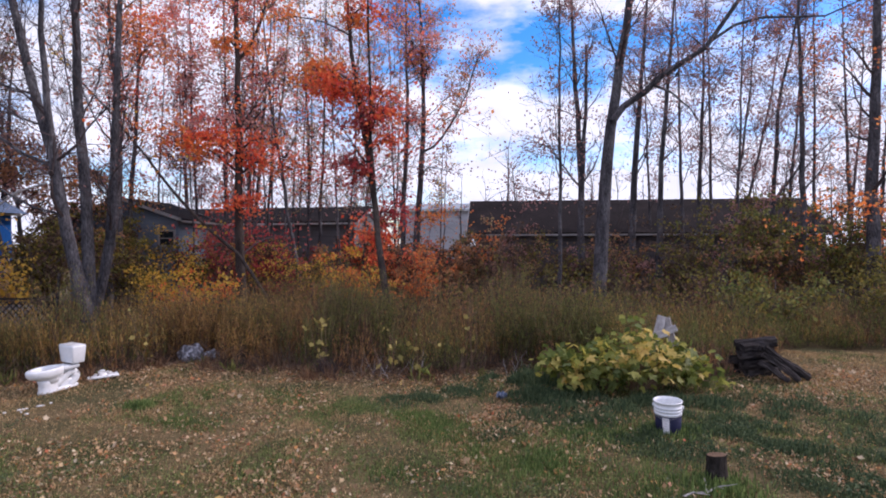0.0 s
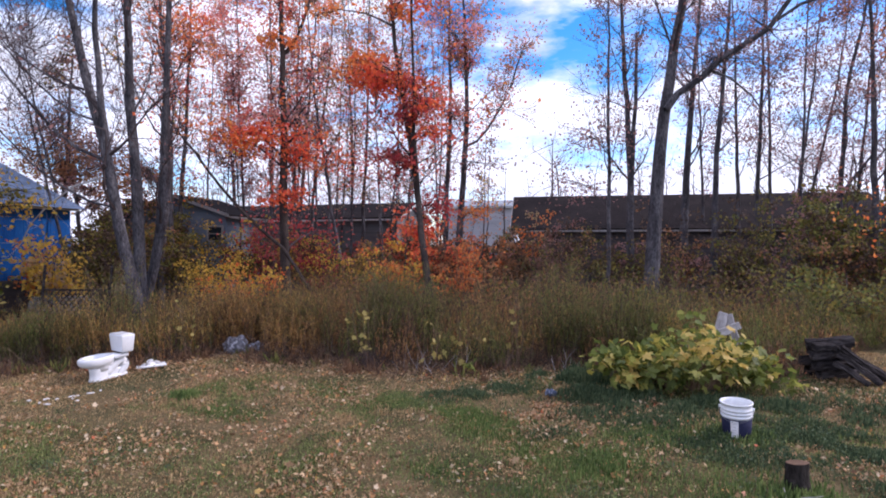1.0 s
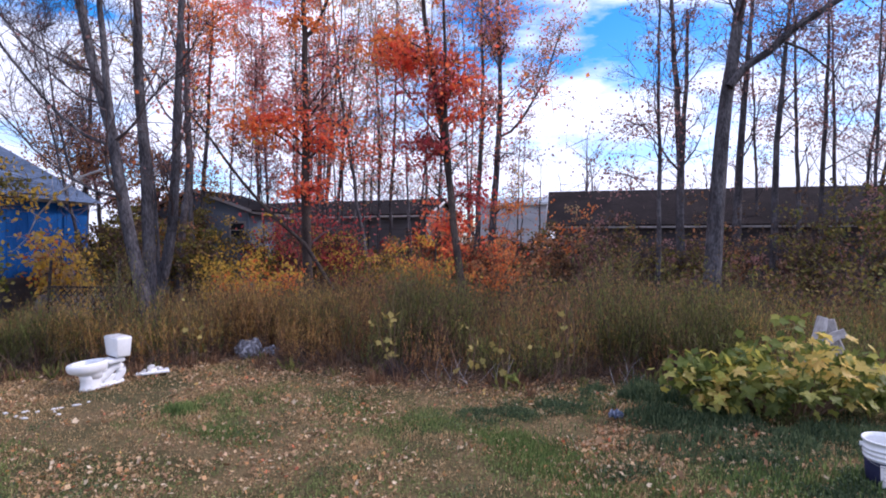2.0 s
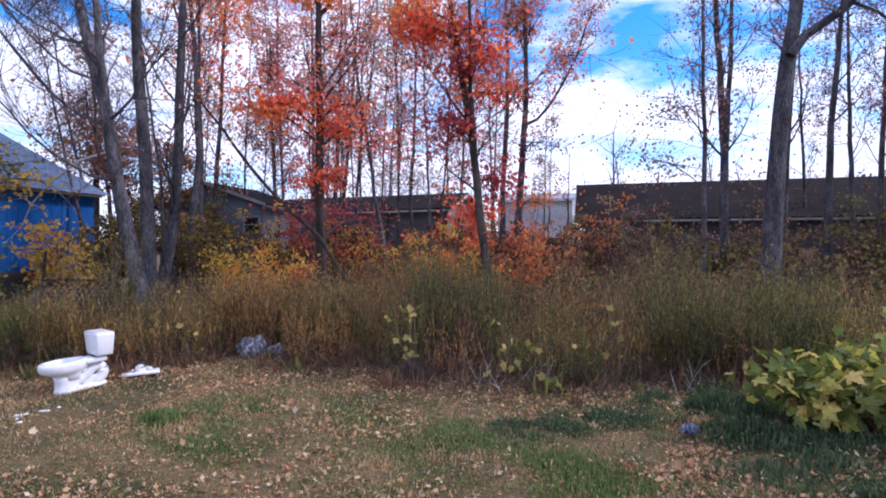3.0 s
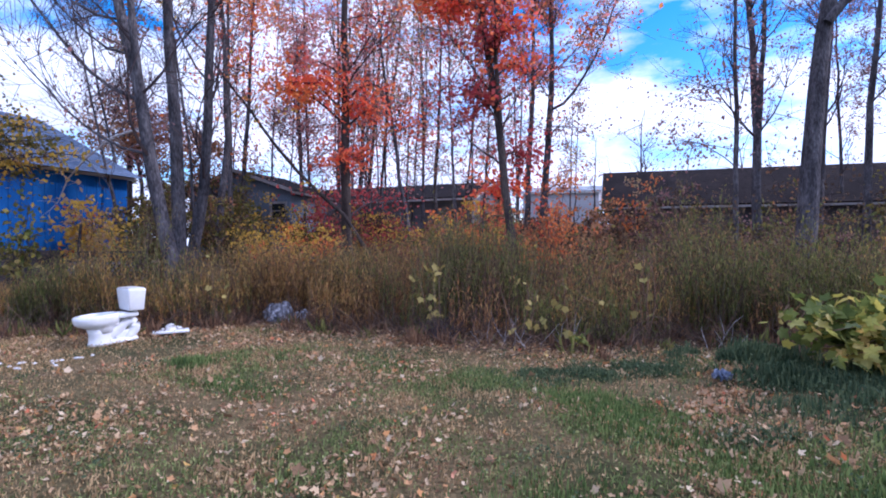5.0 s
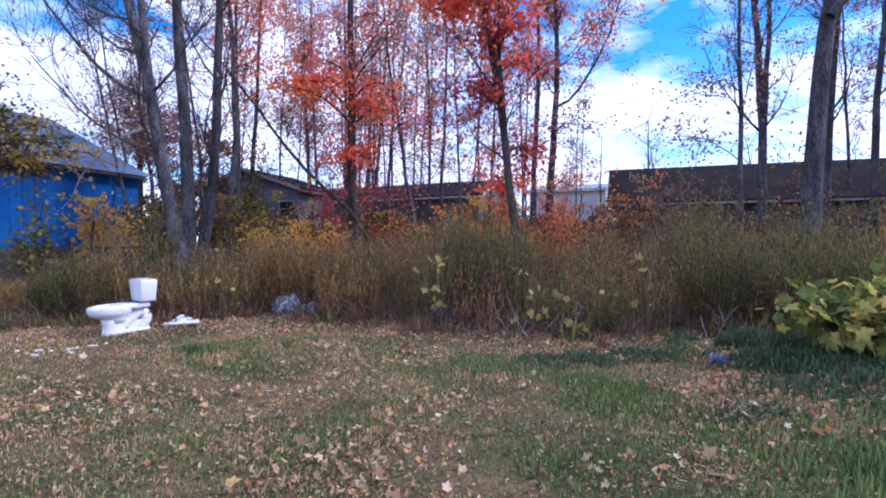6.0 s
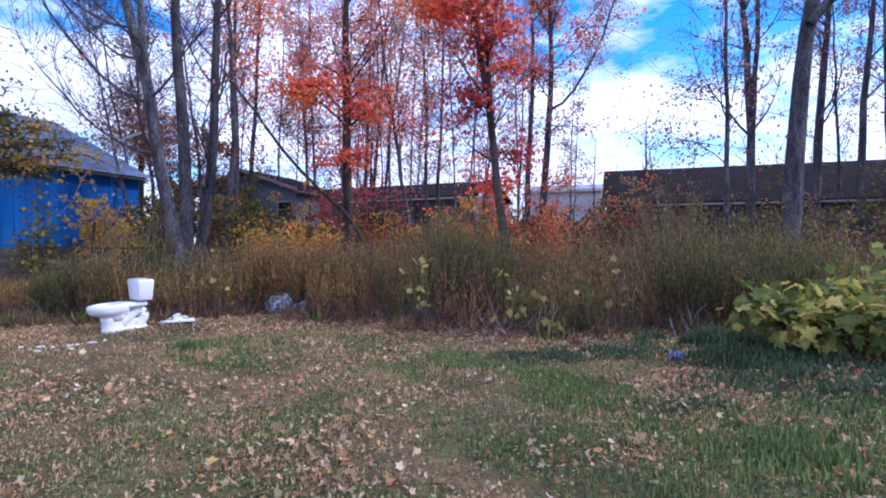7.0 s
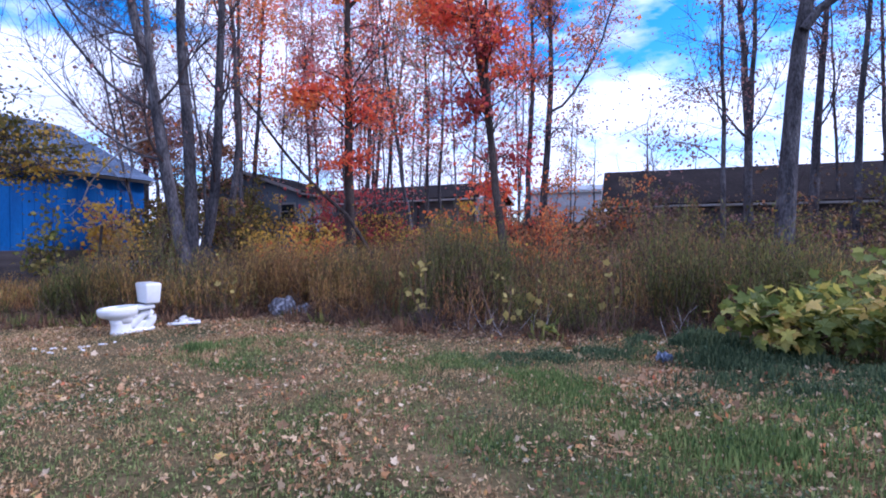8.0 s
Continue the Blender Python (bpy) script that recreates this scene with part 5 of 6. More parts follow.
# ---------------------------------------------------------------- the toilet
def toilet(m):
    t = thing("toilet", "discarded white porcelain toilet standing on dry grass", "toilet", m)
    # axis: front towards +x
    def oval(cx, rx, ry, z, n=40, egg=0.0):
        return [(cx + rx * math.cos(a) * (1 + egg * math.cos(a)), ry * math.sin(a) * (1 - egg * 0.5 * math.cos(a)), z) for a in (2 * math.pi * i / n for i in range(n))]
    def loft(rings):
        bm = bmesh.new()
        R = [[bm.verts.new(p) for p in r] for r in rings]
        for a, b in zip(R, R[1:]):
            for i in range(len(a)):
                f = bm.faces.new((a[i], a[(i + 1) % len(a)], b[(i + 1) % len(a)], b[i]))
                f.smooth = True
        bm.faces.new(R[0][::-1])
        bm.faces.new(R[-1])
        bmesh.ops.recalc_face_normals(bm, faces=bm.faces)
        return bm
    bowl = loft([oval(0.05, 0.13, 0.10, 0.15), oval(0.06, 0.145, 0.11, 0.21), oval(0.075, 0.19, 0.14, 0.245), oval(0.088, 0.245, 0.178, 0.275), oval(0.09, 0.266, 0.19, 0.31), oval(0.09, 0.273, 0.195, 0.35), oval(0.09, 0.268, 0.192, 0.38), oval(0.09, 0.252, 0.18, 0.395),
                 oval(0.09, 0.205, 0.135, 0.395), oval(0.09, 0.19, 0.122, 0.375), oval(0.08, 0.15, 0.10, 0.28), oval(0.05, 0.07, 0.06, 0.21)])
    part("bowl", bowl, M_PORC, t)
    # rear deck that carries the tank
    part("deck", bm_box(0.25, 0.27, 0.07, Matrix.Translation((-0.235, 0, 0.315)), bevel=0.025, segs=3), M_PORC, t)
    # front foot
    part("pedestal", loft([oval(0.075, 0.152, 0.115, 0.0), oval(0.075, 0.148, 0.11, 0.03), oval(0.072, 0.138, 0.10, 0.06), oval(0.07, 0.134, 0.098, 0.15), oval(0.07, 0.15, 0.11, 0.225)]), M_PORC, t)
    s = Soup()
    k = np.linspace(0, 1, 26)
    ctrl = np.array([(0.02, 0.10), (-0.06, 0.12), (-0.14, 0.17), (-0.20, 0.24), (-0.27, 0.265), (-0.33, 0.23), (-0.345, 0.16), (-0.30, 0.10), (-0.25, 0.06), (-0.24, 0.0)])
    cx = np.interp(k, np.linspace(0, 1, len(ctrl)), ctrl[:, 0])
    cz = np.interp(k, np.linspace(0, 1, len(ctrl)), ctrl[:, 1])
    for _ in range(3):
        cx[1:-1] = (cx[:-2] + 2 * cx[1:-1] + cx[2:]) / 4
        cz[1:-1] = (cz[:-2] + 2 * cz[1:-1] + cz[2:]) / 4
    s.add(*tube(np.stack([cx, 0 * cx, cz], -1), np.full(26, 0.068), 16))
    part("trapway", s.mesh("trapway", [M_PORC], True), None, t, "curved trapway")
    part("base", loft([oval(-0.11, 0.24, 0.095, 0.0, egg=-0.1), oval(-0.11, 0.235, 0.09, 0.03, egg=-0.1), oval(-0.11, 0.21, 0.07, 0.055, egg=-0.1)]), M_PORC, t)
    part("web", bm_box(0.21, 0.075, 0.12, Matrix.Translation((-0.19, 0, 0.03)), bevel=0.02, segs=3), M_PORC, t)
    part("neck", bm_box(0.10, 0.12, 0.12, Matrix.Translation((-0.10, 0, 0.21)), bevel=0.03, segs=3), M_PORC, t)
    # tank, slightly skewed on its deck
    tm = Matrix.Translation((-0.315, 0.0, 0.395)) @ Euler((0, radians(-3), radians(1))).to_matrix().to_4x4()
    tank = part("tank", bm_box(0.225, 0.43, 0.29, tm, bevel=0.022, segs=3, taper=0.84), M_PORC, t)
    # dark block added in the gap under the tank as its shadow
    part("gasket", bm_box(0.12, 0.2, 0.03, Matrix.Translation((-0.28, 0, 0.375)), bevel=0.008), M_CHAR, t, "dark block standing for the shadow under the tank")
    inner = bm_box(0.195, 0.39, 0.006, tm @ Matrix.Translation((0, 0, 0.292)), bevel=0.002)
    part("tank_top", inner, M_PORC_D, t)
    return t


TO = Vector((-6.60, 8.55, 0))
toilet(Matrix.Translation((TO.x, TO.y, float(gz(TO.x, TO.y)) - 0.005)) @ pose(0, 0, 0, 0, 0, -114) @ pose(0, 0, 0, 0, 4, 0))


def shard(x, y, sx, sy, sz, rz, tilt, label="broken white porcelain piece on the ground", peak=0.8, up=-0.004):
    rs = rng()
    bm = bmesh.new()
    n = rs.randint(5, 8)
    ring = [(math.cos(2 * math.pi * i / n) * sx / 2 * rs.uniform(0.5, 1.2), math.sin(2 * math.pi * i / n) * sy / 2 * rs.uniform(0.5, 1.2)) for i in range(n)]
    a = [bm.verts.new((px, py, 0)) for px, py in ring]
    b = [bm.verts.new((px * peak, py * peak, sz)) for px, py in ring]
    bm.faces.new(a[::-1])
    bm.faces.new(b)
    for i in range(n):
        bm.faces.new((a[i], a[(i + 1) % n], b[(i + 1) % n], b[i]))
    bmesh.ops.bevel(bm, geom=bm.edges[:], offset=min(sz, 0.02) * 0.3, segments=1, affect="EDGES")
    me = bpy.data.meshes.new("porcelain_shard")
    bm.to_mesh(me)
    bm.free()
    me.materials.append(M_PORC_D)
    ob = new("porcelain_shard", me)
    ob.matrix_world = Matrix.Translation((x, y, float(gz(x, y)) + up)) @ pose(0, 0, 0, tilt, 0, rz)
    return tagged(ob, label, "shard", group="broken porcelain pieces")


def tank_lid():
    me = bpy.data.meshes.new("tank_lid")
    bm = bm_box(0.47, 0.20, 0.036, bevel=0.009, segs=2)
    bm.to_mesh(me)
    bm.free()
    me.materials.append(M_PORC)
    ob = new("tank_lid", me)
    ob.matrix_world = Matrix.Translation((-6.42, 9.42, float(gz(-6.42, 9.42)) + 0.03)) @ pose(0, 0, 0, 3, -1, 44)
    tagged(ob, "white porcelain tank lid lying on the grass", "lid")


tank_lid()
shard(-6.43, 9.44, 0.26, 0.13, 0.05, 44, 2, "heaped broken porcelain on the tank lid", 0.5, 0.064)
lid_rs = np.random.RandomState(58)
for _ in range(16):
    along, over = lid_rs.normal(0, 0.075), lid_rs.normal(0, 0.03)
    k = lid_rs.uniform(0.05, 0.115)
    shard(-6.43 + along * 0.72 - over * 0.69, 9.44 + along * 0.69 + over * 0.72, k, k * lid_rs.uniform(0.4, 0.7), lid_rs.uniform(0.012, 0.022), lid_rs.uniform(0, 180), lid_rs.uniform(-32, 32), "jagged broken porcelain piece heaped on the tank lid", 0.85, 0.135 - abs(along) * 0.55)
for sx, sy, w, d, turn in ((-6.36, 7.28, 0.13, 0.07, 10), (-6.33, 7.66, 0.19, 0.07, 50), (-6.15, 7.80, 0.13, 0.06, 35), (-6.60, 7.48, 0.12, 0.07, 70), (-6.05, 7.45, 0.08, 0.05, 20), (-6.45, 7.52, 0.07, 0.05, 110), (-6.22, 7.55, 0.06, 0.05, 80), (-6.52, 7.30, 0.09, 0.05, 140), (-6.10, 7.93, 0.07, 0.04, 60), (-6.75, 7.35, 0.08, 0.06, 30)):
    shard(sx, sy, w, d, 0.018, turn, 5)


def stone(x, y, sx, sy, sz, label):
    bm = bmesh.new()
    bmesh.ops.create_icosphere(bm, subdivisions=4, radius=1)
    for v in bm.verts:
        d = 1 + 0.28 * noise.noise(v.co * 1.6 + Vector((x, y, 0))) + 0.10 * noise.noise(v.co * 5 + Vector((y, x, 1)))
        v.co = Vector((v.co.x * sx * d, v.co.y * sy * d, max(v.co.z, -0.45) * sz * d))
    for f in bm.faces:
        f.smooth = True
    me = bpy.data.meshes.new("stone")
    bm.to_mesh(me)
    bm.free()
    me.materials.append(M_ROCK)
    ob = new("stone", me)
    ob.location = (x, y, float(gz(x, y)) + sz * 0.3)
    return tagged(ob, label, "stone")


stone(-5.74, 11.05, 0.27, 0.20, 0.25, "mottled grey white stone before the weeds")
stone(-5.33, 11.12, 0.17, 0.14, 0.14, "small dark mottled stone beside a larger one")


def lattice_panel(x0, x1, y, top):
    """A dark panel of crossing laths leaning in the weeds."""
    root = thing("lattice_panel", "dark weathered lattice panel standing in the weeds", "lattice", Matrix.Translation((x0, y, float(gz(x0, y)) - 0.02)) @ pose(0, 0, 0, -6, 0, 4))
    w, h, step = x1 - x0, top, 0.15
    part("rail", bm_box(w, 0.04, 0.05, Matrix.Translation((w / 2, 0, h - 0.025)), 0.004, 1), M_CHAR, root)
    part("rail", bm_box(w, 0.04, 0.05, Matrix.Translation((w / 2, 0, 0.12)), 0.004, 1), M_CHAR, root)
    for x in (0.025, w - 0.025):
        part("stile", bm_box(0.05, 0.042, h, Matrix.Translation((x, 0, h / 2)), 0.004, 1), M_CHAR, root)
    z0, z1 = 0.145, h - 0.05
    for s, yo in ((1, -0.006), (-1, 0.006)):
        c = -(z1 - z0) + step
        while c < w:
            xa, xb = max(c, 0.05), min(c + z1 - z0, w - 0.05)
            if xb - xa > 0.06:
                za, zb = z0 + xa - c, z0 + xb - c
                if s < 0:
                    xa, xb = w - xa, w - xb
                length = math.hypot(xb - xa, zb - za)
                m = Matrix.Translation(((xa + xb) / 2, yo, (za + zb) / 2)) @ Matrix.Rotation(-math.atan2(zb - za, xb - xa), 4, "Y")
                part("lath", bm_box(length, 0.01, 0.03, m), M_CHAR, root)
            c += step


lattice_panel(-11.1, -9.35, 11.6, 1.18)


def wire_roll(x, y, r, length, rz):
    """A slumped roll of diamond wire mesh."""
    z = float(gz(x, y))
    root = thing("wire_roll", "slumped roll of grey diamond wire mesh among weeds", "wire mesh", Matrix.Translation((x, y, z)) @ pose(0, 0, 0, 0, 0, rz))
    s = Soup()
    n = 30
    for hand in (1, -1):
        for i in range(n):
            q = np.linspace(0, 1, 18)
            a = hand * q * math.pi * 1.6 + 2 * math.pi * i / n
            rr = r * (1 + 0.12 * np.sin(3 * a + 1))
            P = np.stack([(q - 0.5) * length, np.cos(a) * rr * 0.9, r + np.sin(a) * rr * 0.95], -1)
            s.add(*tube(P, np.full(18, 0.007), 3))
    part("wire_mesh", s.mesh("wire_mesh", [M_WIRE]), None, root)
    for sx in (-0.5, 0.5):
        e = Soup()
        a = np.linspace(0, 2 * math.pi, 25)
        e.add(*tube(np.stack([np.full(25, sx * length), np.cos(a) * r * 0.9, r + np.sin(a) * r * 0.95], -1), np.full(25, 0.006), 4))
        part("end_wire", e.mesh("end_wire", [M_WIRE]), None, root)
    
    return root


wire_roll(-11.39, 12.6, 0.46, 1.25, 12)


# ---------------------------------------------------------------- the bucket
def bucket(x, y):
    z = float(gz(x, y))
    b = thing("bucket", "white plastic bucket with navy lower wrap and pale label", "bucket", Matrix.Translation((x, y, z)) @ pose(0, 0, 0, 2, -1, -24))
    rb, rt, h = 0.132, 0.150, 0.368
    rad = lambda q: rb + (rt - rb) * q
    prof = [(0.0, 0.0), (rb - 0.01, 0.0), (rb, 0.008), (rad(0.55), h * 0.55)]
    for q in (0.62, 0.72, 0.82):
        prof += [(rad(q), h * q - 0.008), (rad(q) + 0.009, h * q - 0.004), (rad(q) + 0.009, h * q + 0.004), (rad(q), h * q + 0.008)]
    prof += [(rad(0.96), h * 0.955), (rt + 0.008, h * 0.965), (rt + 0.008, h), (rt - 0.004, h), (rt - 0.005, h * 0.9), (rb - 0.006, 0.02), (0.0, 0.02)]
    part("pail", bm_lathe(prof, 48), M_PAILW, b)
    part("navy_wrap", bm_lathe([(rad(0.03) + 0.0005, h * 0.03), (rad(0.05) + 0.002, h * 0.035), (rad(0.57) + 0.002, h * 0.57), (rad(0.57) - 0.001, h * 0.575)], 48), M_PAILN, b, "navy printed wrap")
    bm = bmesh.new()
    rows = []
    for q in (0.06, 0.54):
        rows.append([bm.verts.new(((rad(q) + 0.0045) * math.sin(a), -(rad(q) + 0.0045) * math.cos(a), h * q)) for a in np.linspace(-0.30, 0.22, 9)])
    for i in range(8):
        bm.faces.new((rows[0][i], rows[0][i + 1], rows[1][i + 1], rows[1][i]))
    lab = part("label", bm, M_LABEL, b, "pale printed label")
    for q, w in ((0.45, 0.16), (0.36, 0.10), (0.28, 0.14), (0.20, 0.12)):
        bm = bmesh.new()
        rows = [[bm.verts.new(((rad(k) + 0.0075) * math.sin(a), -(rad(k) + 0.0075) * math.cos(a), h * k)) for a in np.linspace(-0.04 - w, -0.04 + w, 6)] for k in (q, q + 0.016)]
        for i in range(5):
            bm.faces.new((rows[0][i], rows[0][i + 1], rows[1][i + 1], rows[1][i]))
        part("print_bar", bm, M_WIRE2, lab, "grey printed bar")
    s = Soup()
    a = np.linspace(0, math.pi, 22)
    s.add(*tube(np.stack([np.cos(a) * 0.166, -np.sin(a) * 0.15, h * 0.80 - np.sin(a) * 0.11], -1), np.full(22, 0.0025), 5))
    part("bail", s.mesh("bail", [M_WIRE], True), None, b, "thin wire bail hanging down")
    for sx in (-1, 1):
        part("bail_ear", bm_box(0.02, 0.03, 0.03, Matrix.Translation((sx * 0.158, 0, h * 0.78)), bevel=0.004), M_PAILW, b)
    return b


bucket(2.46, 6.95)


# ---------------------------------------------------------------- stump, beams, boards
def stump(x, y, r, h):
    z = float(gz(x, y))
    t = thing("tree_stump", "short weathered tree stump in the grass", "stump", Matrix.Translation((x, y, z - 0.02)))
    bm = bmesh.new()
    n, rows = 28, []
    for q in (0.0, 0.12, 0.35, 0.7, 0.95, 1.0):
        rr = r * (1 + 0.55 * (1 - q) ** 4)
        rows.append([bm.verts.new((math.cos(a) * rr * (1 + 0.10 * noise.noise((math.cos(a) * 2, math.sin(a) * 2, q * 1.2))), math.sin(a) * rr * (1 + 0.10 * noise.noise((math.cos(a) * 2, math.sin(a) * 2, q * 1.2 + 9))), h * q * (1 + 0.05 * math.cos(a + 0.8)))) for a in (2 * math.pi * i / n for i in range(n))])
    for a, b in zip(rows, rows[1:]):
        for i in range(n):
            f = bm.faces.new((a[i], a[(i + 1) % n], b[(i + 1) % n], b[i]))
            f.smooth = True
    part("bark", bm, M_STUMPBARK, t)
    bm = bmesh.new()
    c = bm.verts.new((0, 0, h * 1.005))
    ring = [bm.verts.new((math.cos(a) * r * 0.97, math.sin(a) * r * 0.97, h * (1 + 0.05 * math.cos(a + 0.8)) + 0.002)) for a in (2 * math.pi * i / n for i in range(n))]
    for i in range(n):
        bm.faces.new((c, ring[i], ring[(i + 1) % n]))
    part("cut_top", bm, M_STUMPTOP, t, "brown cut face")
    return t


stump(2.53, 5.74, 0.086, 0.27)


def fallen_branch(x, y):
    """A pale crooked dead branch on the grass."""
    rs = rng()
    s = Soup()
    P = np.array([(0.0, 0.0, 0.02), (0.10, 0.05, 0.035), (0.22, 0.07, 0.03), (0.32, 0.14, 0.05), (0.40, 0.17, 0.03)])
    s.add(*tube(P, [0.011, 0.010, 0.008, 0.006, 0.004], 6))
    for i, d in ((1, (0.5, -0.6, 0.25)), (2, (0.4, 0.9, 0.2)), (3, (0.6, -0.4, 0.4))):
        limb(s, P[i], d, rs.uniform(0.12, 0.22), 0.006, rs, n=4, sides=4, r1=0.4)
    ob = new("fallen_branch", s.mesh("fallen_branch", [M_PALE]))
    ob.location = (x, y, float(gz(x, y)))
    tagged(ob, "pale crooked dead branch lying near the stump", "branch")


fallen_branch(2.10, 5.33)


def beam(p, q, w, h, label, roll=0.0, name="charred_beam", mat=None, group="pile of charred beams"):
    """A squared timber from p to q, worn at its edges."""
    rs = rng()
    p, q = Vector(p), Vector(q)
    L = (q - p).length
    bm = bm_box(L, w, h, Matrix.Translation((0, 0, -h / 2)))
    bmesh.ops.subdivide_edges(bm, edges=[e for e in bm.edges if abs((e.verts[0].co - e.verts[1].co).x) > L * 0.5], cuts=15)
    bmesh.ops.bevel(bm, geom=[e for e in bm.edges], offset=0.006, segments=1, affect="EDGES")
    k = rs.uniform(0, 50)
    for v in bm.verts:
        v.co += noise.noise_vector(v.co * 3.5 + Vector((k, 0, 0))) * 0.028 + noise.noise_vector(v.co * 14 + Vector((k, 0, 0))) * 0.008
    me = bpy.data.meshes.new(name)
    bm.to_mesh(me)
    bm.free()
    me.materials.append(mat or M_CHAR)
    ob = new(name, me)
    d = (q - p).to_track_quat("X", "Z").to_matrix().to_4x4()
    ob.matrix_world = Matrix.Translation((p + q) / 2) @ d @ pose(0, 0, 0, roll)
    return tagged(ob, label, "beam" if mat is None else "board", group=group)


BEAM = "charred dark timber lying in a pile"
LEANB = "charred timber leaning from the pile to the ground"
beam((4.55, 9.85, 0.25), (5.12, 9.96, 0.27), 0.15, 0.13, BEAM, 6)
beam((4.50, 10.1, 0.26), (5.12, 10.2, 0.27), 0.16, 0.14, BEAM)
beam((4.48, 9.82, 0.39), (5.05, 9.92, 0.42), 0.14, 0.12, BEAM, 9)
beam((4.40, 10.1, 0.41), (5.05, 10.04, 0.44), 0.13, 0.13, BEAM, -7)
beam((4.44, 9.84, 0.53), (5.00, 9.98, 0.57), 0.13, 0.11, BEAM, 11)
beam((4.50, 10.08, 0.56), (5.06, 10.0, 0.60), 0.14, 0.12, BEAM, -9)
beam((4.46, 9.80, 0.66), (4.90, 9.92, 0.69), 0.12, 0.10, BEAM, 14)
beam((4.44, 10.02, 0.69), (5.06, 9.92, 0.76), 0.13, 0.11, BEAM, 10)
beam((4.76, 9.70, 0.70), (5.40, 9.58, 0.24), 0.10, 0.09, LEANB, 20)
beam((4.70, 9.58, 0.60), (5.18, 9.46, 0.24), 0.11, 0.08, LEANB, 5)
beam((4.62, 9.52, 0.50), (4.98, 9.38, 0.24), 0.10, 0.08, LEANB, -12)
beam((4.75, 9.78, 0.66), (5.4, 9.72, 0.25), 0.09, 0.08, LEANB, 12)

# These boards stand in for a rounded, draped pale object of unclear kind.
PB = "pale board standing in for a draped pale object behind the shrub"
beam((3.06, 10.18, 0.12), (3.36, 10.30, 1.10), 0.15, 0.03, PB, 80, "weathered_board", M_PALE, "pale leaning boards")
beam((3.66, 10.22, 0.12), (3.44, 10.34, 1.07), 0.14, 0.03, PB, 80, "weathered_board", M_PALE, "pale leaning boards")
beam((3.18, 10.12, 0.78), (3.56, 10.16, 0.92), 0.12, 0.03, "pale crossbar standing in for a draped pale object behind the shrub", 85, "weathered_board", M_PALE, "pale leaning boards")


def wrapper(x, y):
    bm = bmesh.new()
    bmesh.ops.create_grid(bm, x_segments=10, y_segments=8, size=0.5)
    for v in bm.verts:
        n_ = noise.noise_vector(v.co * 5)
        v.co = Vector((v.co.x * 0.15 + n_.x * 0.04, v.co.y * 0.13 + n_.y * 0.04, 0.06 + n_.z * 0.11))
    bmesh.ops.solidify(bm, geom=bm.faces[:], thickness=0.002)
    me = bpy.data.meshes.new("wrapper")
    bm.to_mesh(me)
    bm.free()
    me.materials.append(M_LITTERBLUE)
    ob = new("wrapper", me)
    ob.location = (x, y, float(gz(x, y)) + 0.005)
    tagged(ob, "crumpled blue plastic wrapper on the grass", "litter")


wrapper(0.57, 8.64)


# ---------------------------------------------------------------- the big-leaved shrub
def big_leaf_mesh(name, mat, bend):
    half = [(0, 0), (0.10, -0.04), (0.24, -0.10), (0.30, -0.02), (0.44, 0.0), (0.40, 0.10), (0.34, 0.20), (0.52, 0.26), (0.62, 0.36), (0.80, 0.48), (0.66, 0.52), (0.62, 0.60), (0.48, 0.55), (0.30, 0.56), (0.32, 0.68), (0.24, 0.74), (0.22, 0.86), (0.10, 0.90), (0, 1.10)]
    ring = half + [(-x, y) for x, y in half[-2:0:-1]]
    v = np.array([(0, 0.38, 0.0)] + [(x, y, 0.30 * abs(x) - 0.34 * x * x + 0.10 * (y - 0.4) ** 2 + 0.035 * math.sin(9 * x + 7 * y)) for x, y in ring])
    f = np.array([(0, 1 + i, 1 + (i + 1) % len(ring)) for i in range(len(ring))])
    v[:, 2] += bend * (v[:, 1] ** 2) * -0.5
    return mesh_np(name, v, f, [mat])


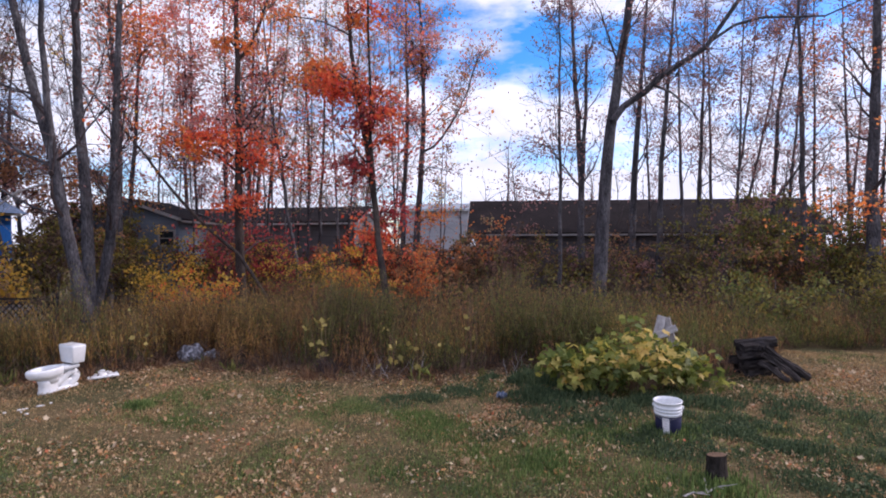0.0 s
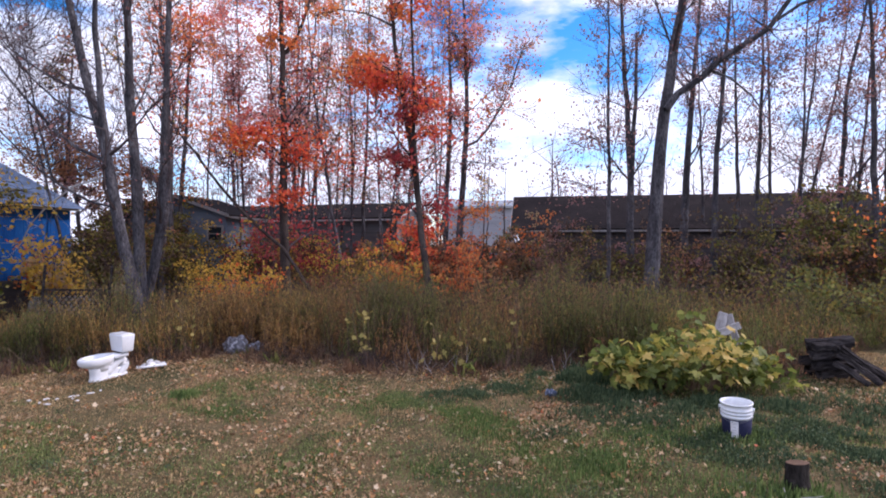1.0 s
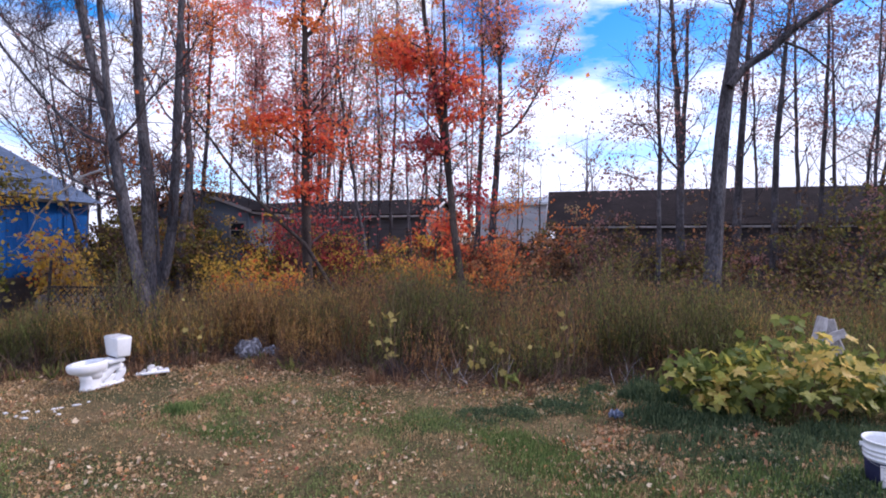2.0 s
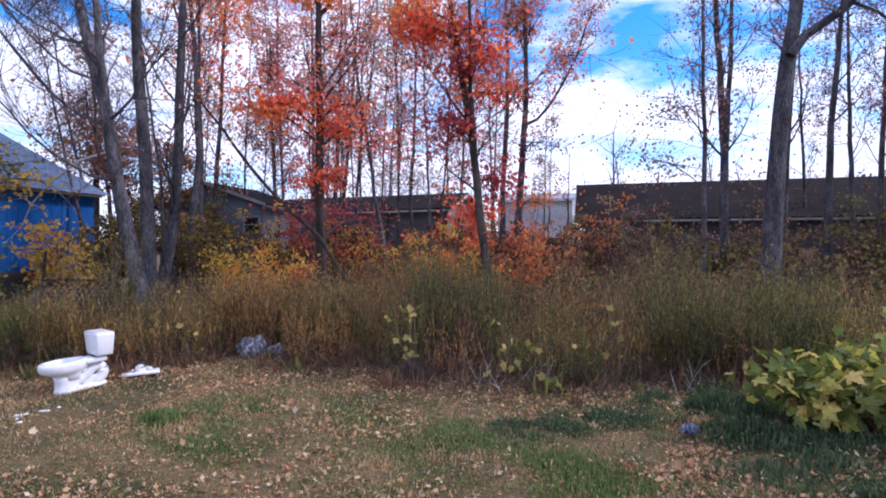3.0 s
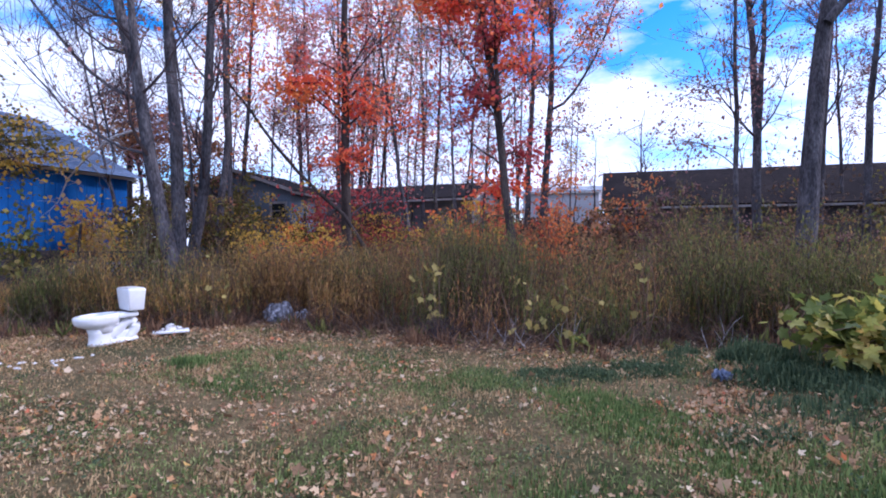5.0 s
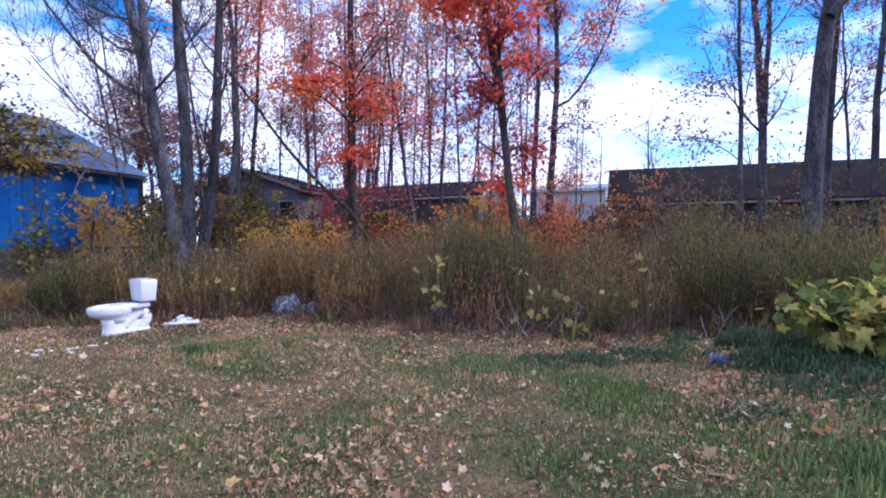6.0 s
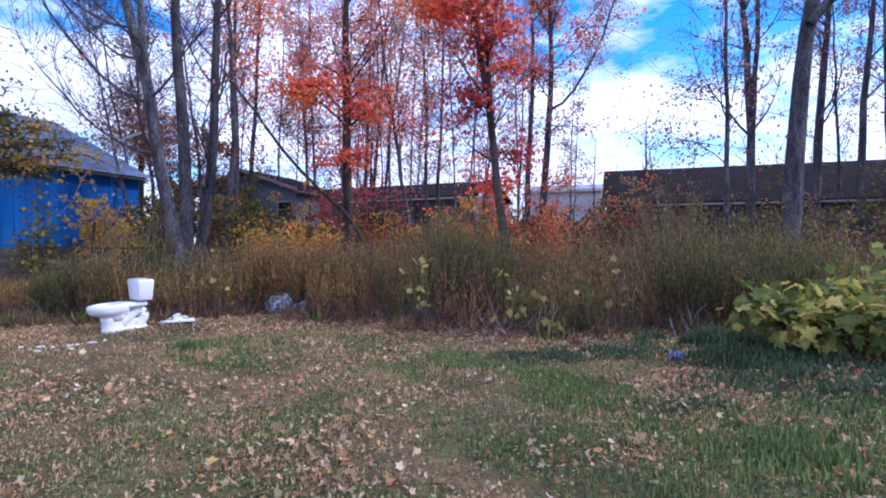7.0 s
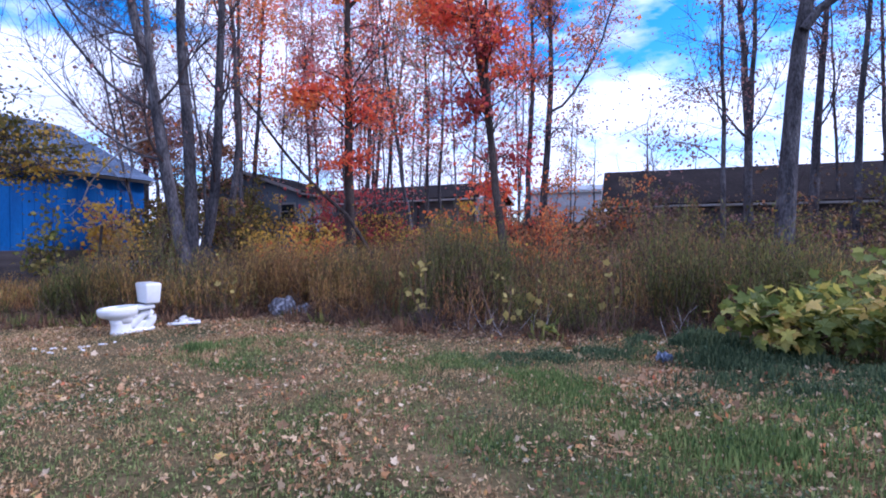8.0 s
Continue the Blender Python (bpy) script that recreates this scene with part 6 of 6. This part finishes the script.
def maple_shrub():
    rs = rng()
    ox, oy = 2.52, 9.0
    z0 = float(gz(ox, oy))
    root = thing("maple_shrub", "low spreading shrub with big lime and yellow lobed leaves", "shrub", Matrix.Translation((ox, oy, z0)))
    spots = []
    for i in range(85):
        wood = Soup()
        a = rs.uniform(0, 2 * math.pi)
        q = rs.uniform(0.15, 1) ** 0.55
        ex, ey = math.cos(a) * 1.42 * q, math.sin(a) * 0.72 * q - 0.05
        top = (1 + 0.18 * math.sin(ex * 4.3 + 0.6) + 0.15 * math.sin(ex * 9.0)) * (0.58 - 0.27 * abs(ex / 1.45) ** 2) + 0.12 * math.exp(-((ex - 0.35) / 0.4) ** 2)
        end = np.array([ex, ey, top * rs.uniform(0.35, 1.15)])
        k = np.linspace(0, 1, 6)[:, None]
        P = np.array([ex * 0.25, ey * 0.25, -0.03]) * (1 - k) + end * k + np.array([0, 0, 0.16]) * np.sin(k * math.pi) + rs.normal(0, 0.02, (6, 3)) * k
        wood.add(*tube(P, np.linspace(0.011, 0.004, 6), 5))
        part("stem", wood.mesh("stem", [M_STEM]), None, root)
        for _ in range(17):
            c = P[rs.randint(3, 6)] + rs.normal(0, 1, 3) * np.array([0.13, 0.11, 0.10])
            spots.append(c)
    spots = [c for c in spots if c[2] > 0.12]
    meshes = [big_leaf_mesh("leaf", M_LIME_OBJ, b) for b in (0.1, 0.5, 0.9)]
    golden = [big_leaf_mesh("leaf", M_GOLD_OBJ, b) for b in (0.1, 0.5, 0.9)]
    order = sorted(range(len(spots)), key=lambda i: spots[i][1])
    for i in order[:290]:
        c = spots[i]
        o = part("leaf", (golden if rs.uniform(0, 1) < (0.75 if noise.noise((c[0] * 2.6, c[1] * 2.6, 3.3)) > -0.08 and (c[2] > 0.47 or c[0] < -0.78) else 0.035) else meshes)[rs.randint(0, 3)], None, root)
        s = rs.uniform(0.072, 0.14)
        o.matrix_parent_inverse = Matrix()
        o.matrix_basis = Matrix.Translation(c) @ pose(0, 0, 0, rs.uniform(-75, 25), rs.uniform(-45, 45), rs.uniform(60, 300)) @ Matrix.Diagonal((s, s, s, 1))
    rest = np.array([spots[i] for i in order[290:]])
    V, F = scatter(rest, rs.uniform(0.08, 0.14, len(rest)), rs, MAPLE, 0.5)
    o = part("inner_leaves", mesh_np("inner_leaves", V, F, [M_LIME]), None, root)
    o["kind"] = "stuff"
    return root


def lime_by_object(name, stops):
    m, n, l, out = nodes_of(name)
    oi = n.new("ShaderNodeObjectInfo")
    rp = ramp_node(n, stops)
    co, tx = n.new("ShaderNodeTexCoord"), n.new("ShaderNodeTexNoise")
    tx.inputs["Scale"].default_value = 3.0
    l.new(co.outputs["Object"], tx.inputs["Vector"])
    ad = n.new("ShaderNodeMath")
    ad.operation = "MULTIPLY_ADD"
    ad.inputs[1].default_value, ad.inputs[2].default_value = 0.35, -0.17
    l.new(tx.outputs["Fac"], ad.inputs[0])
    su = n.new("ShaderNodeMath")
    l.new(oi.outputs["Random"], su.inputs[0])
    l.new(ad.outputs["Value"], su.inputs[1])
    l.new(su.outputs["Value"], rp.inputs["Fac"])
    di, tr, mix = n.new("ShaderNodeBsdfPrincipled"), n.new("ShaderNodeBsdfTranslucent"), n.new("ShaderNodeMixShader")
    di.inputs["Roughness"].default_value = 0.55
    l.new(rp.outputs["Color"], di.inputs["Base Color"])
    l.new(rp.outputs["Color"], tr.inputs["Color"])
    mix.inputs["Fac"].default_value = 0.5
    l.new(di.outputs["BSDF"], mix.inputs[1])
    l.new(tr.outputs["BSDF"], mix.inputs[2])
    l.new(mix.outputs["Shader"], out.inputs["Surface"])
    return m


M_LIME_OBJ = lime_by_object("big_leaf", [(0.0, (0.09, 0.125, 0.03)), (0.4, (0.175, 0.21, 0.047)), (0.75, (0.28, 0.295, 0.065)), (1.0, (0.45, 0.42, 0.10))])
M_GOLD_OBJ = lime_by_object("big_yellow_leaf", [(0.0, (0.42, 0.37, 0.09)), (0.5, (0.68, 0.52, 0.14)), (1.0, (0.82, 0.58, 0.19))])
maple_shrub()


def sapling(x, y, h, n, label, leafmat, size=0.09, spread=0.3):
    rs = rng()
    z = float(gz(x, y))
    root = thing("sapling", label, "sapling", Matrix.Translation((x, y, z)), group="saplings before the weeds")
    fol = Soup()
    pts = []
    for _ in range(3):
        wood = Soup()
        P = limb(wood, (rs.normal(0, 0.04), rs.normal(0, 0.04), -0.03), (rs.normal(0, 0.18), rs.normal(0, 0.1), 1), h * rs.uniform(0.7, 1.0), 0.008, rs, n=7, sides=4)
        for _ in range(5):
            S = limb(wood, P[rs.randint(2, 7)], rs.normal(0, 1, 3) + np.array([0, -0.2, 0.2]), spread * rs.uniform(0.5, 1.2), 0.004, rs, n=4, sides=3)
            pts += [S[-1], S[2]]
        part("stem", wood.mesh("stem", [M_STEM]), None, root)
    C = np.array(pts)[rs.randint(0, len(pts), n)] + rs.normal(0, 0.035, (n, 3))
    fol.add(*scatter(C, rs.uniform(0.6, 1.3, n) * size, rs, MAPLE, 0.2))
    part("foliage", fol.mesh("foliage", [leafmat]), None, root)


def dead_tussock(x, y, n=70, mat=None, thick=0.005):
    """A grey dried plant whose stems spread from one root."""
    rs = rng()
    s = Soup()
    for _ in range(n):
        d = np.array([rs.normal(0, 0.32), rs.normal(-0.1, 0.25), 1.0])
        limb(s, (rs.normal(0, 0.09), rs.normal(0, 0.06), -0.03), d, rs.uniform(0.2, 0.55), thick, rs, bend=-0.25, n=5, sides=3, r1=0.4)
    ob = new("dead_plant", s.mesh("dead_plant", [mat or M_TWIG]))
    ob.location = (x, y, float(gz(x, y)))
    tagged(ob, "grey dried plant with stems spreading from its root", "plant")


dead_tussock(-2.52, 9.95)
dead_tussock(-1.45, 10.02, 9, M_PALE)
dead_tussock(-0.95, 10.12, 7, M_PALE)
dead_tussock(-1.9, 10.1, 6, M_PALE)
dead_tussock(0.9, 10.2, 8, M_PALE)


def straw_tuft(x, y):
    """A tuft of long yellow grass arching over."""
    rs = rng()
    s = Soup()
    for _ in range(16):
        a, h = rs.uniform(0, 2 * math.pi), rs.uniform(0.5, 0.95)
        q = np.linspace(0, 1, 8)
        out = rs.uniform(0.15, 0.5)
        P = np.stack([math.cos(a) * out * q ** 2, math.sin(a) * out * q ** 2, h * (q - 0.42 * q ** 3) * 1.3], -1)
        s.add(*tube(P, np.linspace(0.008, 0.003, 8), 3))
    ob = new("grass_tuft", s.mesh("grass_tuft", [M_WEEDY]))
    ob.location = (x, y, float(gz(x, y)) - 0.02)
    tagged(ob, "tuft of long yellow grass arching over", "grass")


straw_tuft(-6.35, 10.5)
straw_tuft(-7.3, 10.2)

SAP = "young sapling with scattered pale yellow leaves"
sapling(-2.62, 10.15, 1.35, 34, SAP, M_GOLDLEAF, 0.085, 0.16)
sapling(-1.45, 10.15, 1.0, 14, SAP, M_GOLDLEAF, 0.09, 0.22)
sapling(-0.95, 10.15, 1.0, 15, SAP, M_GOLDLEAF, 0.10, 0.22)
sapling(0.0, 10.5, 1.4, 9, SAP, M_GOLDLEAF, 0.08, 0.2)
sapling(-0.72, 10.0, 0.25, 16, "small bright green seedling at the lawn edge", M_LIME, 0.09, 0.14)
sapling(-6.3, 10.25, 1.1, 14, SAP, M_GOLDLEAF, 0.075, 0.3)
sapling(1.45, 9.35, 0.8, 9, SAP, M_GOLDLEAF, 0.085, 0.2)


# ---------------------------------------------------------------- lawn
def lawn():
    rs = np.random.RandomState(5)
    n, m = 240000, 30000
    X = np.concatenate([rs.uniform(-9.5, 8.5, n), rs.uniform(-9.5, 9, m)])
    Y = np.concatenate([3.9 + 8.3 * rs.uniform(0, 1, n) ** 1.33, rs.uniform(-4.0, 5.2, m)])
    Y = np.where(Y < 4.2, Y - rs.exponential(0.7, len(Y)), Y)
    E = np.array([weed_edge(x) for x in np.linspace(-10, 9, 400)])
    keep = Y < np.interp(X, np.linspace(-10, 9, 400), E) + 0.3
    X, Y = X[keep], Y[keep]
    lush = np.array([noise.noise((x * 0.8, y * 0.8, 0.0)) for x, y in zip(X, Y)])
    k2 = rs.uniform(-0.75, 0.55, len(X)) < lush + 0.12
    X, Y, lush = X[k2], Y[k2], lush[k2]
    n = len(X)
    D = np.interp(X, np.linspace(-10, 9, 400), E) - Y
    strip = np.clip(1.15 - D / 1.5, 0, 1) * np.clip(0.6 - X, 0, 1)
    h = rs.uniform(0.016, 0.052, n) * (1 + 0.7 * np.clip(lush, -0.5, 1)) * (1 - 0.4 * strip)
    yaw = rs.uniform(0, 2 * math.pi, n)
    tilt = radians(90) - np.abs(rs.normal(0, 1.0, n) * (1.25 + 0.8 * strip))
    cz, sz, cx, sx = np.cos(yaw), np.sin(yaw), np.cos(tilt), np.abs(np.sin(tilt))
    o = 0 * cz
    R = np.array([[cz, -sz * cx, sz * sx], [sz, cz * cx, -cz * sx], [o, sx, cx]]).transpose(2, 0, 1)
    C = np.stack([X, Y, gz(X, Y) - 0.010], -1)
    near = 1.0 + 0.5 * np.clip((4.6 - Y) / 1.2, 0, 1)
    V, F = scatter(C, h * near, rs, BLADE, wide=rs.uniform(0.004, 0.011, n) * near ** 2, R=R)
    fine = np.array([noise.noise((x * 2.7, y * 2.7, 2.0)) for x, y in zip(X, Y)])
    lean_green = -0.12 + 1.0 * np.clip(6.8 - Y, 0, 1) + 0.14 * (X + 1.8) + 0.5 * np.clip(X - 1.0, 0, 1) - 2.6 * np.clip(-4.3 - X, 0, 1) * np.clip(Y - 6.2, 0, 1) - 5 * strip - 6 * np.clip(X - 4.6, 0, 1) * np.clip(Y - 8.2, 0, 1)
    green = rs.uniform(0, 1, n) < 1 / (1 + np.exp(-(lean_green + lush * 4 + fine * 9)))
    k = 72000
    pick = rs.randint(0, n, k)
    C2 = C[pick] + np.stack([rs.normal(0, 0.02, k), rs.normal(0, 0.02, k), rs.uniform(0.008, 0.04, k)], -1)
    V2, F2 = scatter(C2, rs.uniform(0.014, 0.034, k), rs, KITE, 0.45, wide=rs.uniform(0.012, 0.032, k))
    V, F, green = np.concatenate([V, V2]), np.concatenate([F, F2 + len(V)]), np.concatenate([green, green[pick]])
    tagged(new("lawn_grass", mesh_np("lawn_grass", V, F, [M_GRASS, M_GRASSG], green.astype(int))), "patchy short autumn grass, part dry and part green", "grass", kind="stuff")


lawn()


def tufts():
    """Lusher green tufts here and there."""
    rs = np.random.RandomState(6)
    s = Soup()
    for x, y, r, n, h in ((-4.66, 7.83, 0.14, 420, 0.10), (-2.7, 8.6, 0.4, 900, 0.045), (0.45, 6.6, 0.4, 1500, 0.05), (-0.56, 7.8, 0.3, 1700, 0.06), (-0.15, 7.4, 0.35, 1900, 0.06), (-3.8, 7.35, 0.2, 600, 0.05), (-4.1, 9.05, 0.25, 500, 0.045), (1.0, 6.2, 0.35, 1400, 0.08), (1.7, 7.0, 0.4, 1300, 0.07), (-0.1, 7.2, 0.35, 900, 0.07), (-1.6, 8.3, 0.4, 900, 0.05), (1.9, 5.6, 0.5, 1600, 0.06), (2.5, 5.55, 0.25, 900, 0.10), (2.5, 6.95, 0.25, 700, 0.09), (-3.4, 7.3, 0.3, 600, 0.05), (-0.6, 6.0, 0.3, 800, 0.05), (-5.6, 6.3, 0.3, 500, 0.05), (0.3, 5.6, 0.35, 1000, 0.05)):
        X, Y = x + rs.normal(0, r, n) * 0.7, y + rs.normal(0, r, n) * 0.6
        C = np.stack([X, Y, gz(X, Y) - 0.012], -1)
        yaw, tilt = rs.uniform(0, 2 * math.pi, n), radians(90) - np.abs(rs.normal(0, 0.45, n))
        cz, sz, cx, sx = np.cos(yaw), np.sin(yaw), np.cos(tilt), np.sin(tilt)
        o = 0 * cz
        R = np.array([[cz, -sz * cx, sz * sx], [sz, cz * cx, -cz * sx], [o, sx, cx]]).transpose(2, 0, 1)
        s.add(*scatter(C, rs.uniform(0.5, 1.3, n) * h, rs, BLADE, wide=rs.uniform(0.005, 0.010, n), R=R))
    tagged(new("grass_tufts", s.mesh("grass_tufts", [M_TUFT])), "lush dark green grass tufts in the lawn", "grass", kind="stuff")


tufts()


def ground_cover():
    """Low dark creeping plants round the shrub and bucket; some stand in for shade."""
    rs = np.random.RandomState(7)
    s = Soup()
    # Patches under the shrub and at (3.7, 5.7), (4.6, 6.2) also imitate shade.
    for x, y, rx, ry, n, h in ((2.4, 8.05, 1.6, 0.5, 3600, 0.15), (-0.9, 8.65, 0.5, 0.25, 1600, 0.10), (-0.2, 9.1, 0.5, 0.25, 1500, 0.10), (0.45, 9.9, 0.6, 0.3, 1200, 0.12), (1.0, 9.5, 0.5, 0.4, 1600, 0.22), (0.55, 7.1, 0.25, 0.2, 600, 0.10), (3.7, 5.7, 0.7, 0.5, 2400, 0.09), (4.6, 6.2, 0.7, 0.5, 1800, 0.12), (2.9, 6.6, 0.4, 0.3, 700, 0.10), (4.4, 8.2, 1.2, 0.7, 1200, 0.15), (1.3, 8.6, 0.5, 0.4, 1500, 0.2), (5.2, 7.0, 0.7, 0.45, 800, 0.15), (3.2, 7.2, 0.7, 0.4, 2000, 0.12), (2.1, 6.9, 0.45, 0.3, 1500, 0.10), (3.5, 6.7, 0.4, 0.3, 1200, 0.11), (2.4, 6.4, 0.35, 0.22, 800, 0.09), (1.7, 7.4, 0.5, 0.35, 1200, 0.10), (6.6, 7.4, 0.9, 0.6, 1500, 0.15)):
        X, Y = x + rs.normal(0, rx, n) * 0.55, y + rs.normal(0, ry, n) * 0.6
        bumps = np.array([0.55 + 0.6 * noise.noise((a * 2.5, b * 2.5, 4.0)) for a, b in zip(X, Y)])
        hold = bumps > 0.42
        X, Y, bumps = X[hold], Y[hold], bumps[hold]
        n = len(X)
        Z = gz(X, Y) + h * np.clip(bumps, 0.05, 1.3) * rs.uniform(0, 1, n) ** 0.6
        part_of = rs.uniform(0, 1, n) < 0.4
        k = int(part_of.sum())
        s.add(*scatter(np.stack([X, Y, Z], -1)[part_of], rs.uniform(0.018, 0.042, k), rs, KITE, 0.5, wide=rs.uniform(0.014, 0.034, k)))
        X, Y, bumps = np.repeat(X, 2) + rs.normal(0, 0.02, 2 * n), np.repeat(Y, 2) + rs.normal(0, 0.02, 2 * n), np.repeat(bumps, 2)
        n = len(X)
        yaw, tilt = rs.uniform(0, 2 * math.pi, n), radians(90) - np.abs(rs.normal(0, 0.6, n))
        cz, sz, cx, sx = np.cos(yaw), np.sin(yaw), np.cos(tilt), np.sin(tilt)
        o = 0 * cz
        R = np.array([[cz, -sz * cx, sz * sx], [sz, cz * cx, -cz * sx], [o, sx, cx]]).transpose(2, 0, 1)
        s.add(*scatter(np.stack([X, Y, gz(X, Y) - 0.01], -1), h * np.clip(bumps, 0.3, 1.3) * rs.uniform(0.5, 1.2, n), rs, BLADE, wide=rs.uniform(0.005, 0.010, n), R=R))
    for _ in range(150):
        x, y, r = rs.uniform(-6.5, 6), rs.uniform(5.2, 9.8), rs.uniform(0.05, 0.2)
        n = int(500 * r)
        X, Y = x + rs.normal(0, r, n), y + rs.normal(0, r * 0.8, n)
        Z = gz(X, Y) + rs.uniform(0.005, 0.055, n)
        s.add(*scatter(np.stack([X, Y, Z], -1), rs.uniform(0.012, 0.032, n), rs, KITE, 0.5, wide=rs.uniform(0.012, 0.03, n)))
    tagged(new("ground_cover", s.mesh("ground_cover", [M_COVER])), "dark green creeping plants round the shrub and bucket, some standing in for shade", "plants", kind="stuff")


ground_cover()


def litter():
    """Fallen leaves, curled, thicker along the weeds and in drifts."""
    rs = np.random.RandomState(8)
    n = 82000
    X, Y = rs.uniform(-9, 8, n), np.where(rs.uniform(0, 1, n) < 0.13, rs.uniform(-4.0, 5.0, n), 4.0 + 6.6 * rs.uniform(0, 1, n) ** 1.15)
    Y = np.where(Y < 4.2, Y - rs.exponential(0.7, n), Y)
    drift = np.array([noise.noise((x * 0.9, y * 0.9, 7.0)) for x, y in zip(X, Y)])
    keep = rs.uniform(-0.45, 0.5, n) < drift * 2.3 - 0.14 - 0.16 * np.clip(6.4 - Y, 0, 1) * (X < 0.5) - 0.3 * np.clip(-4.6 - X, 0, 1) * (Y > 6.6) - 0.36 * np.clip(X - 1.2, 0, 1) + 1.1 * np.array([noise.noise((x * 2.6, y * 2.6, 1.0)) + 1.1 * noise.noise((x * 7.5, y * 7.5, 9.0)) for x, y in zip(X, Y)])
    X, Y = X[keep], Y[keep]
    for x, y, r, m in ((-2.0, 5.45, 0.5, 420), (-1.0, 5.3, 0.3, 120), (0.35, 7.8, 0.22, 700), (0.3, 7.2, 0.3, 800), (0.55, 8.3, 0.18, 300), (3.35, 6.0, 0.22, 170), (2.9, 6.2, 0.5, 120), (1.7, 7.5, 0.6, 160), (4.4, 6.8, 0.9, 120), (-1.2, 9.9, 1.5, 350), (-3.8, 9.8, 1.3, 300), (6.3, 9.9, 1.1, 3600), (4.9, 8.8, 0.8, 900), (5.6, 8.9, 1.0, 500), (-7.0, 8.9, 0.8, 500)):
        X, Y = np.concatenate([X, x + rs.normal(0, r, m)]), np.concatenate([Y, y + rs.normal(0, r * 0.5, m)])
    xe = rs.uniform(-7.5, 0.6, 5200)
    ye = np.array([weed_edge(x) for x in xe]) - np.abs(rs.normal(0.05, 0.55, len(xe)))
    X, Y = np.concatenate([X, xe]), np.concatenate([Y, ye])
    n = len(X)
    C = np.stack([X, Y, gz(X, Y) + rs.uniform(0.0, 0.03, n)], -1)
    size = (0.011 + 0.038 * rs.uniform(0, 1, n) ** 2.3) * np.where(rs.uniform(0, 1, n) < 0.05, 1.6, 1.0)
    big = size > 0.039
    V, F = scatter(C[big], size[big] * 1.1, rs, MAPLE, 0.55, wide=size[big] * rs.uniform(0.6, 1.0, big.sum()))
    V2, F2 = scatter(C[~big], size[~big] * 1.2, rs, CURL, 0.5, wide=size[~big] * rs.uniform(0.6, 1.2, (~big).sum()))
    V, F = np.concatenate([V, V2]), np.concatenate([F, F2 + len(V)])
    tagged(new("fallen_leaves", mesh_np("fallen_leaves", V, F, [M_LITTER])), "dry tan and brown fallen leaves over the lawn", "leaves", kind="stuff")


litter()
